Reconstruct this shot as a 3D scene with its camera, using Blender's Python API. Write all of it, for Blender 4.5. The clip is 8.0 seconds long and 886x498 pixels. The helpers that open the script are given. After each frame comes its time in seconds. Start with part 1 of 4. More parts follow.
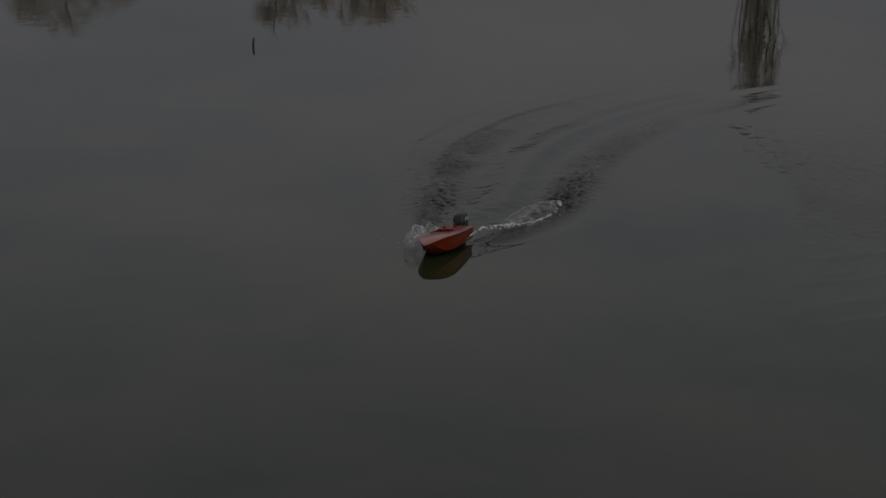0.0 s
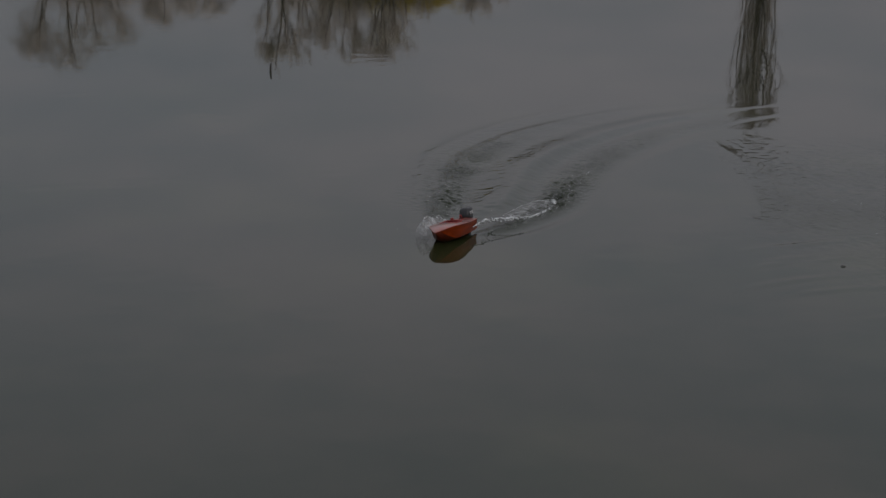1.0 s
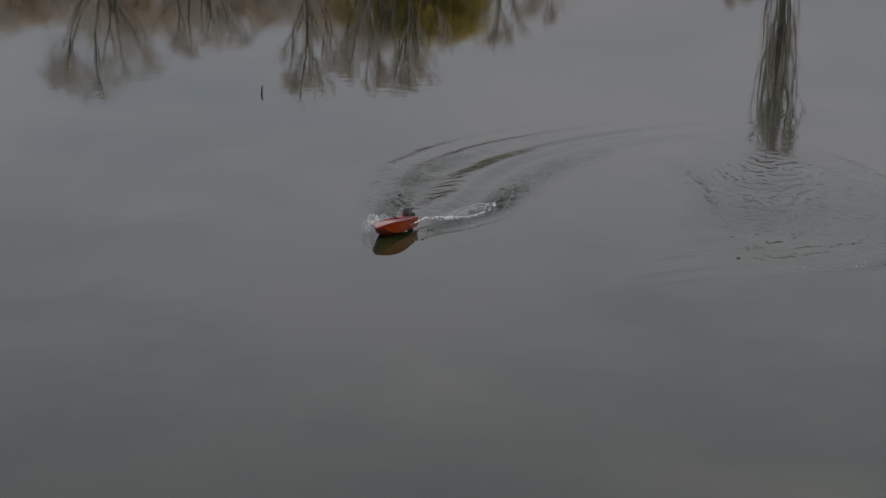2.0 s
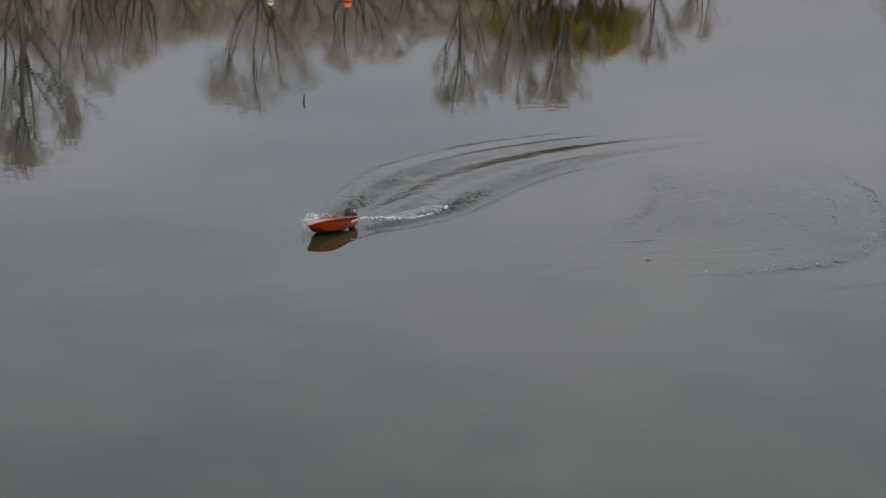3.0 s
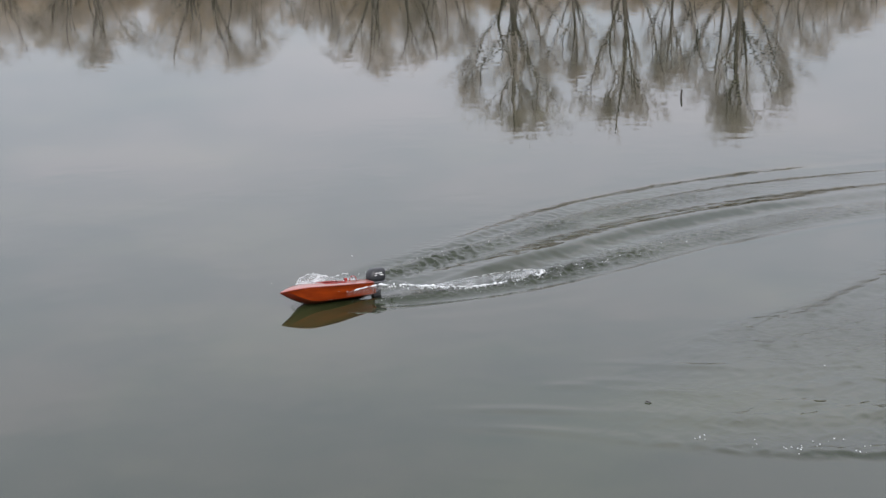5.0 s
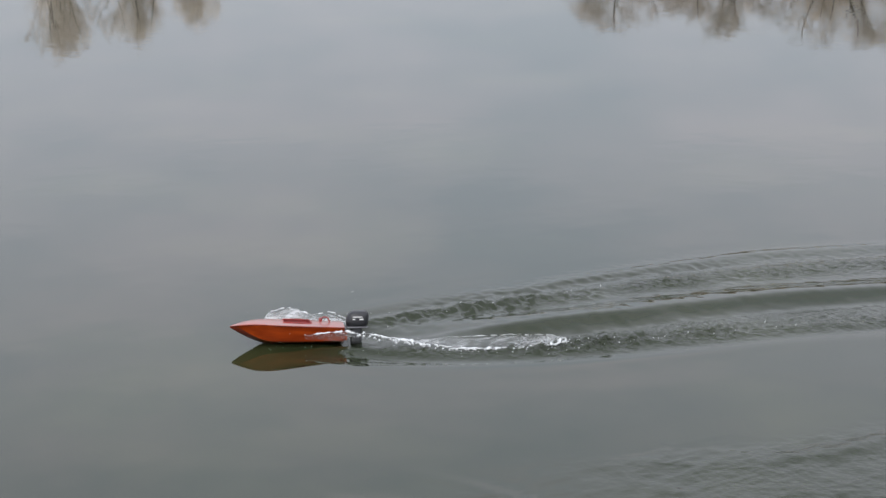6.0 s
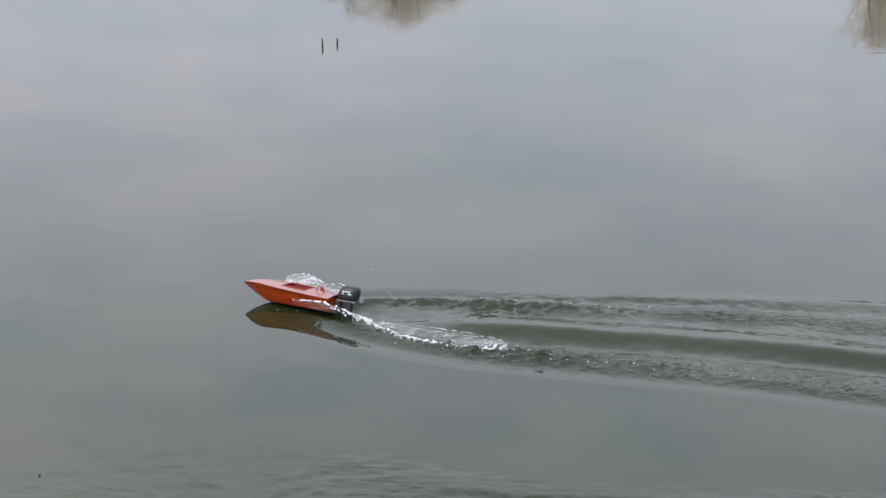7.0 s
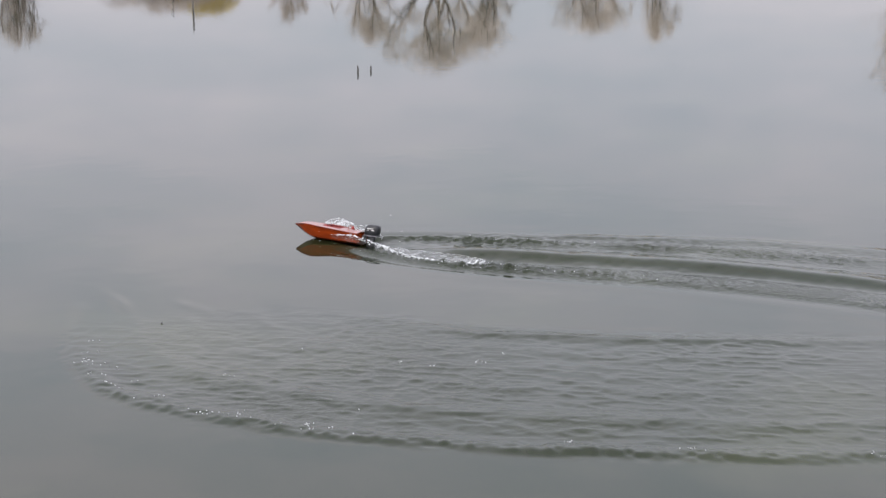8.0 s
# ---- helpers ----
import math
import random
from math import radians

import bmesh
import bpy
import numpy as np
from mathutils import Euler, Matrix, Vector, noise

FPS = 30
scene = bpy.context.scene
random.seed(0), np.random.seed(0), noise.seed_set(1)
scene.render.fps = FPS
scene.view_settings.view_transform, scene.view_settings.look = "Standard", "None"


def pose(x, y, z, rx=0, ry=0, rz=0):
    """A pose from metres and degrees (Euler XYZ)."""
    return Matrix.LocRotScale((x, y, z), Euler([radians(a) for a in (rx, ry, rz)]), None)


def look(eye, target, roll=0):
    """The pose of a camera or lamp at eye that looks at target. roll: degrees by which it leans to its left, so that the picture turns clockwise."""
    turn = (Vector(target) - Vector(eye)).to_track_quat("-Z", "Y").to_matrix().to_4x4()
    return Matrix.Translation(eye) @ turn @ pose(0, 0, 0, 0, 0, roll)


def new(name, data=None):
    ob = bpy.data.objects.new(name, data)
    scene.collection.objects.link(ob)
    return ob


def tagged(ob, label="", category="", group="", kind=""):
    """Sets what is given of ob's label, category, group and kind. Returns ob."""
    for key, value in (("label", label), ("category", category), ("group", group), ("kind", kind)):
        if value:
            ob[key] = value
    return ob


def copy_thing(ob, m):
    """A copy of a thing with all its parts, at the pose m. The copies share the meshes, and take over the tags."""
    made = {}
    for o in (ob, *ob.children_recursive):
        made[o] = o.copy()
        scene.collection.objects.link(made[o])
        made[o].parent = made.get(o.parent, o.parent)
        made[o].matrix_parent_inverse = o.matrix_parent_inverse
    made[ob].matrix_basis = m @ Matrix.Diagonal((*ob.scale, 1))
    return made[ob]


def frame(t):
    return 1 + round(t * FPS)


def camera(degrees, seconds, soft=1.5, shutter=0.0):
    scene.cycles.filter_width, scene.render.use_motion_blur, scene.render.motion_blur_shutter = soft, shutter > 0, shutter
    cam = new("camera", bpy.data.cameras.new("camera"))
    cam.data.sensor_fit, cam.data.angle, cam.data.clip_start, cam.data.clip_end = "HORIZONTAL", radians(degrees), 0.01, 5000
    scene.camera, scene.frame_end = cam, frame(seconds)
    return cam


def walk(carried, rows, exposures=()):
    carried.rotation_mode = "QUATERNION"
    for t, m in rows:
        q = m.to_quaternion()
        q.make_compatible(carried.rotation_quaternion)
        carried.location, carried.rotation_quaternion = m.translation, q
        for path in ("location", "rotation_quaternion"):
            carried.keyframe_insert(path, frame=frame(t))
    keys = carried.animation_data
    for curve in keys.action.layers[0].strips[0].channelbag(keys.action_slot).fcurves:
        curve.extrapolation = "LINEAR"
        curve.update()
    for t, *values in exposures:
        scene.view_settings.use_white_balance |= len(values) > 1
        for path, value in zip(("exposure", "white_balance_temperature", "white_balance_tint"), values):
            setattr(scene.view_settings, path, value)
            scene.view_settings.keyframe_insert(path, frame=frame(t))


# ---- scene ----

# ------------------------------------------------------------------ camera
# seconds, x, y, pitch, yaw, roll; the eye stays at a standing person's height over the water
EYE = 1.7
PATH = (
    (0.0, -0.012, -6.230, -15.29, -0.00, 0.92),
    (0.5, -0.045, -6.699, -14.53, -0.02, 1.01),
    (1.0, -0.049, -7.155, -13.84, 0.01, 0.99),
    (1.2, -0.029, -7.339, -13.55, 0.07, 1.00),
    (2.3, 0.697, -8.163, -12.40, 2.33, 0.75),
    (2.5, 0.906, -8.206, -12.36, 3.51, 0.60),
    (3.0, 1.757, -8.261, -12.07, 7.60, 0.63),
    (3.5, 2.822, -7.896, -11.97, 13.64, 0.11),
    (4.0, 3.574, -6.998, -11.97, 20.78, -0.37),
    (4.5, 3.958, -5.925, -12.37, 28.21, -0.89),
    (4.7, 4.023, -5.405, -12.70, 31.29, -1.10),
    (5.0, 4.138, -4.733, -13.31, 36.64, -1.54),
    (5.2, 4.161, -4.208, -13.87, 40.61, -1.83),
    (6.3, 5.225, -1.102, -14.15, 71.47, -0.20),
    (6.5, 5.252, -0.393, -14.48, 78.39, 0.00),
    (6.7, 5.395, 0.250, -14.64, 84.92, 0.00),
    (7.0, 5.783, 0.977, -14.07, 93.67, -0.05),
    (7.2, 6.168, 1.338, -13.89, 97.25, 0.00),
    (7.5, 6.708, 1.587, -13.55, 99.44, 0.00),
    (7.7, 7.262, 1.595, -13.03, 98.84, -0.10),
    (8.0, 7.959, 1.330, -12.29, 95.15, -0.10),
)

cam = camera(33.57, 8.0, soft=1.5)
walk(cam, [(t, pose(x, y, EYE, 90 + p, 0, yaw) @ pose(0, 0, 0, 0, 0, roll)) for t, x, y, p, yaw, roll in PATH],
     exposures=[
         (0.0, -2.29, 6720, 12), (0.5, -1.88, 6720, 12), (1.0, -1.60, 6570, 11.5), (1.2, -1.50, 6560, 11.5),
         (2.3, -0.81, 6520, 11), (2.5, -0.74, 6520, 11), (3.0, -0.60, 6490, 11), (3.5, -0.44, 6460, 11),
         (4.0, -0.21, 6450, 11), (4.5, 0.03, 6460, 11), (5.2, 0.19, 6460, 11), (6.3, 0.09, 6370, 10.5),
         (7.0, 0.22, 6350, 10.5), (7.5, 0.23, 6450, 12.5), (8.0, 0.23, 6490, 14),
     ])

# ------------------------------------------------------------------ daylight: an even, closed winter sky
world = bpy.data.worlds.new("world")
scene.world = world
world.use_nodes = True
wn, wl = world.node_tree.nodes, world.node_tree.links
SUN_EL, SUN_AZ = radians(36), radians(128)
sky = wn.new("ShaderNodeTexSky")
sky.sky_type, sky.sun_disc, sky.sun_elevation, sky.sun_rotation = "NISHITA", False, SUN_EL, SUN_AZ
tc = wn.new("ShaderNodeTexCoord")
mp = wn.new("ShaderNodeMapping")
mp.inputs["Scale"].default_value = (1.0, 1.0, 3.6)
cloud = wn.new("ShaderNodeTexNoise")
cloud.inputs["Scale"].default_value, cloud.inputs["Detail"].default_value, cloud.inputs["Roughness"].default_value = 4.6, 6.0, 0.58
ramp = wn.new("ShaderNodeValToRGB")
ramp.color_ramp.elements[0].position, ramp.color_ramp.elements[0].color = 0.34, (6.9, 7.4, 8.2, 1)
ramp.color_ramp.elements[1].position, ramp.color_ramp.elements[1].color = 0.66, (8.95, 8.75, 9.4, 1)
wmix = wn.new("ShaderNodeMix")
wmix.data_type = "RGBA"
wmix.inputs[0].default_value = 0.9
wl.new(tc.outputs["Generated"], mp.inputs["Vector"])
wl.new(mp.outputs["Vector"], cloud.inputs["Vector"])
wl.new(cloud.outputs["Fac"], ramp.inputs["Fac"])
wl.new(sky.outputs["Color"], wmix.inputs[6])
wl.new(ramp.outputs["Color"], wmix.inputs[7])
# a closed sky is nearly three times as bright overhead as at its foot
sep = wn.new("ShaderNodeSeparateXYZ")
grad = wn.new("ShaderNodeMapRange")
grad.inputs["From Min"].default_value, grad.inputs["From Max"].default_value = 0.0, 0.42
bright = wn.new("ShaderNodeVectorMath")
bright.operation = "SCALE"
wl.new(tc.outputs["Generated"], sep.inputs["Vector"])
wl.new(sep.outputs["Z"], grad.inputs["Value"])
# and to the north the cloud is thicker at its foot and thinner above
north = wn.new("ShaderNodeMapRange")
north.interpolation_type = "SMOOTHSTEP"
north.inputs["From Min"].default_value, north.inputs["From Max"].default_value = -0.62, -0.15
foot, crown_of_sky = wn.new("ShaderNodeMath"), wn.new("ShaderNodeMath")
foot.operation = crown_of_sky.operation = "MULTIPLY_ADD"
foot.inputs[1].default_value, foot.inputs[2].default_value = -0.20, 0.61
crown_of_sky.inputs[1].default_value, crown_of_sky.inputs[2].default_value = 0.32, 1.68
wl.new(sep.outputs["X"], north.inputs["Value"])
wl.new(north.outputs["Result"], foot.inputs[0])
wl.new(north.outputs["Result"], crown_of_sky.inputs[0])
wl.new(foot.outputs[0], grad.inputs["To Min"])
wl.new(crown_of_sky.outputs[0], grad.inputs["To Max"])
wl.new(wmix.outputs[2], bright.inputs[0])
wl.new(grad.outputs["Result"], bright.inputs["Scale"])
wl.new(bright.outputs["Vector"], wn["Background"].inputs["Color"])
wn["Background"].inputs["Strength"].default_value = 0.1

sun_data = bpy.data.lights.new("sun", "SUN")
sun_data.energy, sun_data.angle, sun_data.color = 1.5, radians(14), (1.0, 0.95, 0.88)
sun = new("sun", sun_data)
sun.matrix_world = look((math.sin(SUN_AZ) * 60, math.cos(SUN_AZ) * 60, 60 * math.tan(SUN_EL)), (0, 0, 0))


# ------------------------------------------------------------------ materials
HEADING = radians(161)  # the boat's course


def material(name, base, rough=0.5, metal=0.0, vary=None, scale=8.0, bump=0.0, bump_scale=40.0, coat=0.0, stretch=(1, 1, 1), ior=1.45):
    m = bpy.data.materials.new(name)
    m.use_nodes = True
    n, l = m.node_tree.nodes, m.node_tree.links
    b = n["Principled BSDF"]
    b.inputs["Base Color"].default_value = (*base, 1)
    b.inputs["Roughness"].default_value, b.inputs["Metallic"].default_value, b.inputs["IOR"].default_value = rough, metal, ior
    b.inputs["Coat Weight"].default_value, b.inputs["Coat Roughness"].default_value = coat, 0.08
    c = n.new("ShaderNodeTexCoord")
    mpn = n.new("ShaderNodeMapping")
    mpn.inputs["Scale"].default_value = stretch
    l.new(c.outputs["Object"], mpn.inputs["Vector"])
    if vary:
        t = n.new("ShaderNodeTexNoise")
        t.inputs["Scale"].default_value, t.inputs["Detail"].default_value = scale, 6.0
        r = n.new("ShaderNodeValToRGB")
        r.color_ramp.elements[0].position, r.color_ramp.elements[0].color = 0.35, (*base, 1)
        r.color_ramp.elements[1].position, r.color_ramp.elements[1].color = 0.68, (*vary, 1)
        l.new(mpn.outputs["Vector"], t.inputs["Vector"])
        l.new(t.outputs["Fac"], r.inputs["Fac"])
        l.new(r.outputs["Color"], b.inputs["Base Color"])
    if bump:
        t2 = n.new("ShaderNodeTexNoise")
        t2.inputs["Scale"].default_value, t2.inputs["Detail"].default_value = bump_scale, 4.0
        bp = n.new("ShaderNodeBump")
        bp.inputs["Strength"].default_value, bp.inputs["Distance"].default_value = 1.0, bump
        l.new(mpn.outputs["Vector"], t2.inputs["Vector"])
        l.new(t2.outputs["Fac"], bp.inputs["Height"])
        l.new(bp.outputs["Normal"], b.inputs["Normal"])
    return m


def water_material():
    """Still, turbid lake water: a mirror at low angles, a murky green body seen from above."""
    m = bpy.data.materials.new("lake_water")
    m.use_nodes = True
    n, l = m.node_tree.nodes, m.node_tree.links
    b = n["Principled BSDF"]
    b.inputs["Roughness"].default_value, b.inputs["IOR"].default_value = 0.0, 1.333
    c = n.new("ShaderNodeTexCoord")
    t = n.new("ShaderNodeTexNoise")
    t.inputs["Scale"].default_value, t.inputs["Detail"].default_value = 0.7, 4.0
    r = n.new("ShaderNodeValToRGB")
    r.color_ramp.elements[0].position, r.color_ramp.elements[0].color = 0.50, (0.0148, 0.0205, 0.0082, 1)
    r.color_ramp.elements[1].position, r.color_ramp.elements[1].color = 0.74, (0.031, 0.037, 0.015, 1)
    l.new(c.outputs["Object"], t.inputs["Vector"])
    l.new(t.outputs["Fac"], r.inputs["Fac"])
    l.new(r.outputs["Color"], b.inputs["Base Color"])
    swell = n.new("ShaderNodeTexNoise")
    swell.inputs["Scale"].default_value, swell.inputs["Detail"].default_value = 4.2, 1.0
    fine = n.new("ShaderNodeTexNoise")
    fine.inputs["Scale"].default_value, fine.inputs["Detail"].default_value = 14.0, 2.0
    l.new(c.outputs["Object"], swell.inputs["Vector"])
    l.new(c.outputs["Object"], fine.inputs["Vector"])
    # short broken chop where the boat has stirred the water
    stir = n.new("ShaderNodeAttribute")
    stir.attribute_name = "stir"
    chop = n.new("ShaderNodeTexNoise")
    chop.inputs["Scale"].default_value, chop.inputs["Detail"].default_value, chop.inputs["Roughness"].default_value = 42.0, 3.0, 0.6
    lift = n.new("ShaderNodeMath")
    lift.operation = "MULTIPLY"
    b3 = n.new("ShaderNodeBump")
    b3.inputs["Distance"].default_value = 0.045
    l.new(c.outputs["Object"], chop.inputs["Vector"])
    l.new(chop.outputs["Fac"], lift.inputs[0])
    l.new(stir.outputs["Fac"], lift.inputs[1])
    l.new(lift.outputs[0], b3.inputs["Height"])
    b1, b2 = n.new("ShaderNodeBump"), n.new("ShaderNodeBump")
    b1.inputs["Distance"].default_value = 0.0007
    b2.inputs["Distance"].default_value = 0.00005
    l.new(swell.outputs["Fac"], b1.inputs["Height"])
    l.new(fine.outputs["Fac"], b2.inputs["Height"])
    l.new(b1.outputs["Normal"], b2.inputs["Normal"])
    l.new(b2.outputs["Normal"], b3.inputs["Normal"])
    l.new(b3.outputs["Normal"], b.inputs["Normal"])
    return m


def spray_material():
    """A thin film of thrown water: mostly clear, with milky streaks running along it."""
    m = bpy.data.materials.new("spray")
    m.use_nodes = True
    n, l = m.node_tree.nodes, m.node_tree.links
    b = n["Principled BSDF"]
    b.inputs["Base Color"].default_value = (0.85, 0.87, 0.88, 1)
    b.inputs["Roughness"].default_value, b.inputs["IOR"].default_value = 0.3, 1.333
    c = n.new("ShaderNodeTexCoord")
    turn = n.new("ShaderNodeMapping")
    turn.inputs["Rotation"].default_value = (0, 0, -HEADING)
    turn.inputs["Scale"].default_value = (2.2, 0.7, 2.2)
    t = n.new("ShaderNodeTexNoise")
    t.inputs["Scale"].default_value, t.inputs["Detail"].default_value, t.inputs["Roughness"].default_value = 15.0, 5.0, 0.62
    r = n.new("ShaderNodeValToRGB")
    r.color_ramp.elements[0].position, r.color_ramp.elements[0].color = 0.40, (0.03, 0.03, 0.03, 1)
    r.color_ramp.elements[1].position, r.color_ramp.elements[1].color = 0.74, (0.34, 0.34, 0.34, 1)
    bp = n.new("ShaderNodeBump")
    bp.inputs["Distance"].default_value = 0.006
    l.new(c.outputs["Object"], turn.inputs["Vector"])
    l.new(turn.outputs["Vector"], t.inputs["Vector"])
    l.new(t.outputs["Fac"], r.inputs["Fac"])
    milk, thin = n.new("ShaderNodeAttribute"), n.new("ShaderNodeMath")
    milk.attribute_name, thin.operation = "milk", "MULTIPLY"
    l.new(r.outputs["Color"], thin.inputs[0])
    l.new(milk.outputs["Fac"], thin.inputs[1])
    l.new(thin.outputs[0], b.inputs["Alpha"])
    l.new(t.outputs["Fac"], bp.inputs["Height"])
    l.new(bp.outputs["Normal"], b.inputs["Normal"])
    return m


M_WATER = water_material()
M_SPRAY = spray_material()
M_DROP = material("droplet", (0.62, 0.64, 0.65), 0.2, ior=1.333)
M_GROUND = material("bank_grass", (0.10, 0.10, 0.045), 0.9, vary=(0.17, 0.14, 0.08), scale=0.35, bump=0.05, bump_scale=3.0)
M_BARK = material("bark", (0.10, 0.086, 0.073), 0.9, vary=(0.17, 0.145, 0.125), scale=3.0, bump=0.01, bump_scale=12)
M_TWIG = material("twigs", (0.43, 0.375, 0.325), 0.9, vary=(0.54, 0.475, 0.415), scale=0.6)
M_PALE = material("pale_straw_twigs", (0.56, 0.49, 0.41), 0.9, vary=(0.66, 0.59, 0.51), scale=0.6)
M_BROWN = material("dry_leaf_twigs", (0.50, 0.40, 0.29), 0.9, vary=(0.60, 0.49, 0.37), scale=0.8)
M_OLIVE = material("willow_shoots", (0.36, 0.26, 0.045), 0.85, vary=(0.48, 0.35, 0.06), scale=0.5)
M_HULL = material("varnished_mahogany", (0.095, 0.0105, 0.0015), 0.34, vary=(0.26, 0.037, 0.0035), scale=20, ior=1.25, stretch=(0.18, 1.6, 1.6), bump=0.0003, bump_scale=60)
M_BOTTOM = material("hull_bottom_paint", (0.13, 0.016, 0.007), 0.35, vary=(0.20, 0.03, 0.010), scale=18, coat=0.4, stretch=(0.3, 1, 1))
# paler and pinker than the hull: reflected sky is put into the base colour
M_DECK = material("varnished_deck", (0.21, 0.036, 0.020), 0.34, vary=(0.30, 0.062, 0.036), scale=26, coat=0.8, stretch=(0.12, 1.8, 1.8), bump=0.0002, bump_scale=70)
M_TUB = material("cockpit_red", (0.13, 0.012, 0.012), 0.45, vary=(0.20, 0.02, 0.018), scale=30)
M_TRIM = material("red_trim", (0.20, 0.016, 0.016), 0.4, vary=(0.28, 0.03, 0.025), scale=40)
M_BLACK = material("black_cowl", (0.012, 0.013, 0.015), 0.42, vary=(0.022, 0.023, 0.026), scale=30, coat=0.08)
M_GREY = material("grey_alloy", (0.12, 0.12, 0.13), 0.4, metal=0.6, vary=(0.18, 0.18, 0.19), scale=40)
M_WHITE = material("white_marking", (0.8, 0.8, 0.78), 0.5)
M_ORANGE = material("orange_buoy", (0.80, 0.16, 0.02), 0.45, vary=(0.70, 0.12, 0.015), scale=8)
M_CREAM = material("cream_buoy", (0.72, 0.62, 0.42), 0.5, vary=(0.6, 0.5, 0.33), scale=8)
M_DARKBAND = material("waterline_slime", (0.03, 0.025, 0.015), 0.6, vary=(0.05, 0.045, 0.02), scale=20)
M_STAKE = material("wet_wood", (0.03, 0.028, 0.025), 0.6, vary=(0.06, 0.05, 0.04), scale=30)


# ------------------------------------------------------------------ small builders
def mesh_object(name, verts, faces, mat, parent=None, label="", smooth=True):
    me = bpy.data.meshes.new(name)
    me.from_pydata([tuple(map(float, v)) for v in verts], [], [tuple(map(int, f)) for f in faces])
    if smooth:
        me.polygons.foreach_set("use_smooth", [True] * len(me.polygons))
    me.materials.append(mat)
    ob = new(name, me)
    if parent:
        ob.parent = parent
    return tagged(ob, label)


def part(name, bm, mat, parent, label="", smooth=True):
    me = bpy.data.meshes.new(name)
    bmesh.ops.recalc_face_normals(bm, faces=bm.faces)
    bm.to_mesh(me)
    bm.free()
    if smooth:
        me.polygons.foreach_set("use_smooth", [True] * len(me.polygons))
    me.materials.append(mat)
    ob = new(name, me)
    ob.parent = parent
    return tagged(ob, label)


def box(bm, cx, cy, cz, sx, sy, sz, bevel=0.0, segs=2, m=None):
    r = bmesh.ops.create_cube(bm, size=1.0, matrix=Matrix.Translation((cx, cy, cz)) @ Matrix.Diagonal((sx, sy, sz, 1)))
    vs = r["verts"]
    if bevel:
        es = list({e for v in vs for e in v.link_edges})
        bmesh.ops.bevel(bm, geom=es, offset=bevel, segments=segs, profile=0.6, affect="EDGES")
    return vs


def tube(points, radii, sides=8, closed_ends=True):
    """Vertices and faces of a round bar along points."""
    verts, faces = [], []
    pts = [Vector(p) for p in points]
    for i, p in enumerate(pts):
        d = (pts[min(i + 1, len(pts) - 1)] - pts[max(i - 1, 0)]).normalized()
        a = d.orthogonal().normalized()
        b = d.cross(a)
        for k in range(sides):
            w = 2 * math.pi * k / sides
            verts.append(p + (a * math.cos(w) + b * math.sin(w)) * radii[i])
    for i in range(len(pts) - 1):
        for k in range(sides):
            k2 = (k + 1) % sides
            faces.append((i * sides + k, i * sides + k2, (i + 1) * sides + k2, (i + 1) * sides + k))
    if closed_ends:
        faces.append(tuple(range(sides))[::-1])
        faces.append(tuple((len(pts) - 1) * sides + k for k in range(sides)))
    return verts, faces


def value_noise(x, y, seed):
    """Smooth noise in -1..1 over arrays x, y (one cell per unit)."""
    def h(i, j):
        v = np.sin(i * 127.1 + j * 311.7 + seed * 74.7) * 43758.5453
        return (v - np.floor(v)) * 2 - 1
    xi, yi = np.floor(x), np.floor(y)
    u, v = x - xi, y - yi
    u, v = u * u * (3 - 2 * u), v * v * (3 - 2 * v)
    return (h(xi, yi) * (1 - u) + h(xi + 1, yi) * u) * (1 - v) + (h(xi, yi + 1) * (1 - u) + h(xi + 1, yi + 1) * u) * v


# ------------------------------------------------------------------ the boat's heading and the trail behind it
AHEAD = np.array([-math.sin(HEADING), math.cos(HEADING)])
PORT = np.array([-AHEAD[1], AHEAD[0]])
STERN = -AHEAD * 0.20


def bend(s):
    """How far the track swings to port, s metres behind the stern: a slow right-hand bend after a left-hand one."""
    return -0.085 * s * s + 0.19 * np.clip(s - 1.2, 0, None) ** 2


def trail_point(s):
    """The boat's track s metres behind the stern."""
    s = np.asarray(s, dtype=float)[..., None]
    return STERN - AHEAD * s + PORT * bend(s)


def trail_coords(x, y):
    """Distance behind the stern and offset to port of the track, for arrays of places."""
    s = -((x - STERN[0]) * AHEAD[0] + (y - STERN[1]) * AHEAD[1])
    return s, (x - STERN[0]) * PORT[0] + (y - STERN[1]) * PORT[1] - bend(s)


def wake_half_width(s):
    return 0.085 + 0.30 * (1 - np.exp(-np.clip(s + 0.12, 0, None) / 0.55)) + 0.025 * np.clip(s, 0, None)


def ease(v):
    v = np.clip(v, 0, 1)
    return v * v * (3 - 2 * v)


def chips(x, y, seed):
    """Short steep wavelets, in -1..1."""
    a = (1 - np.abs(value_noise(x * 21 + y * 6, y * 21 - x * 6, seed))) ** 3 * value_noise(x * 34, y * 34, seed + 1)
    return a + 0.6 * value_noise(x * 42 - y * 9, y * 42 + x * 9, seed + 2)


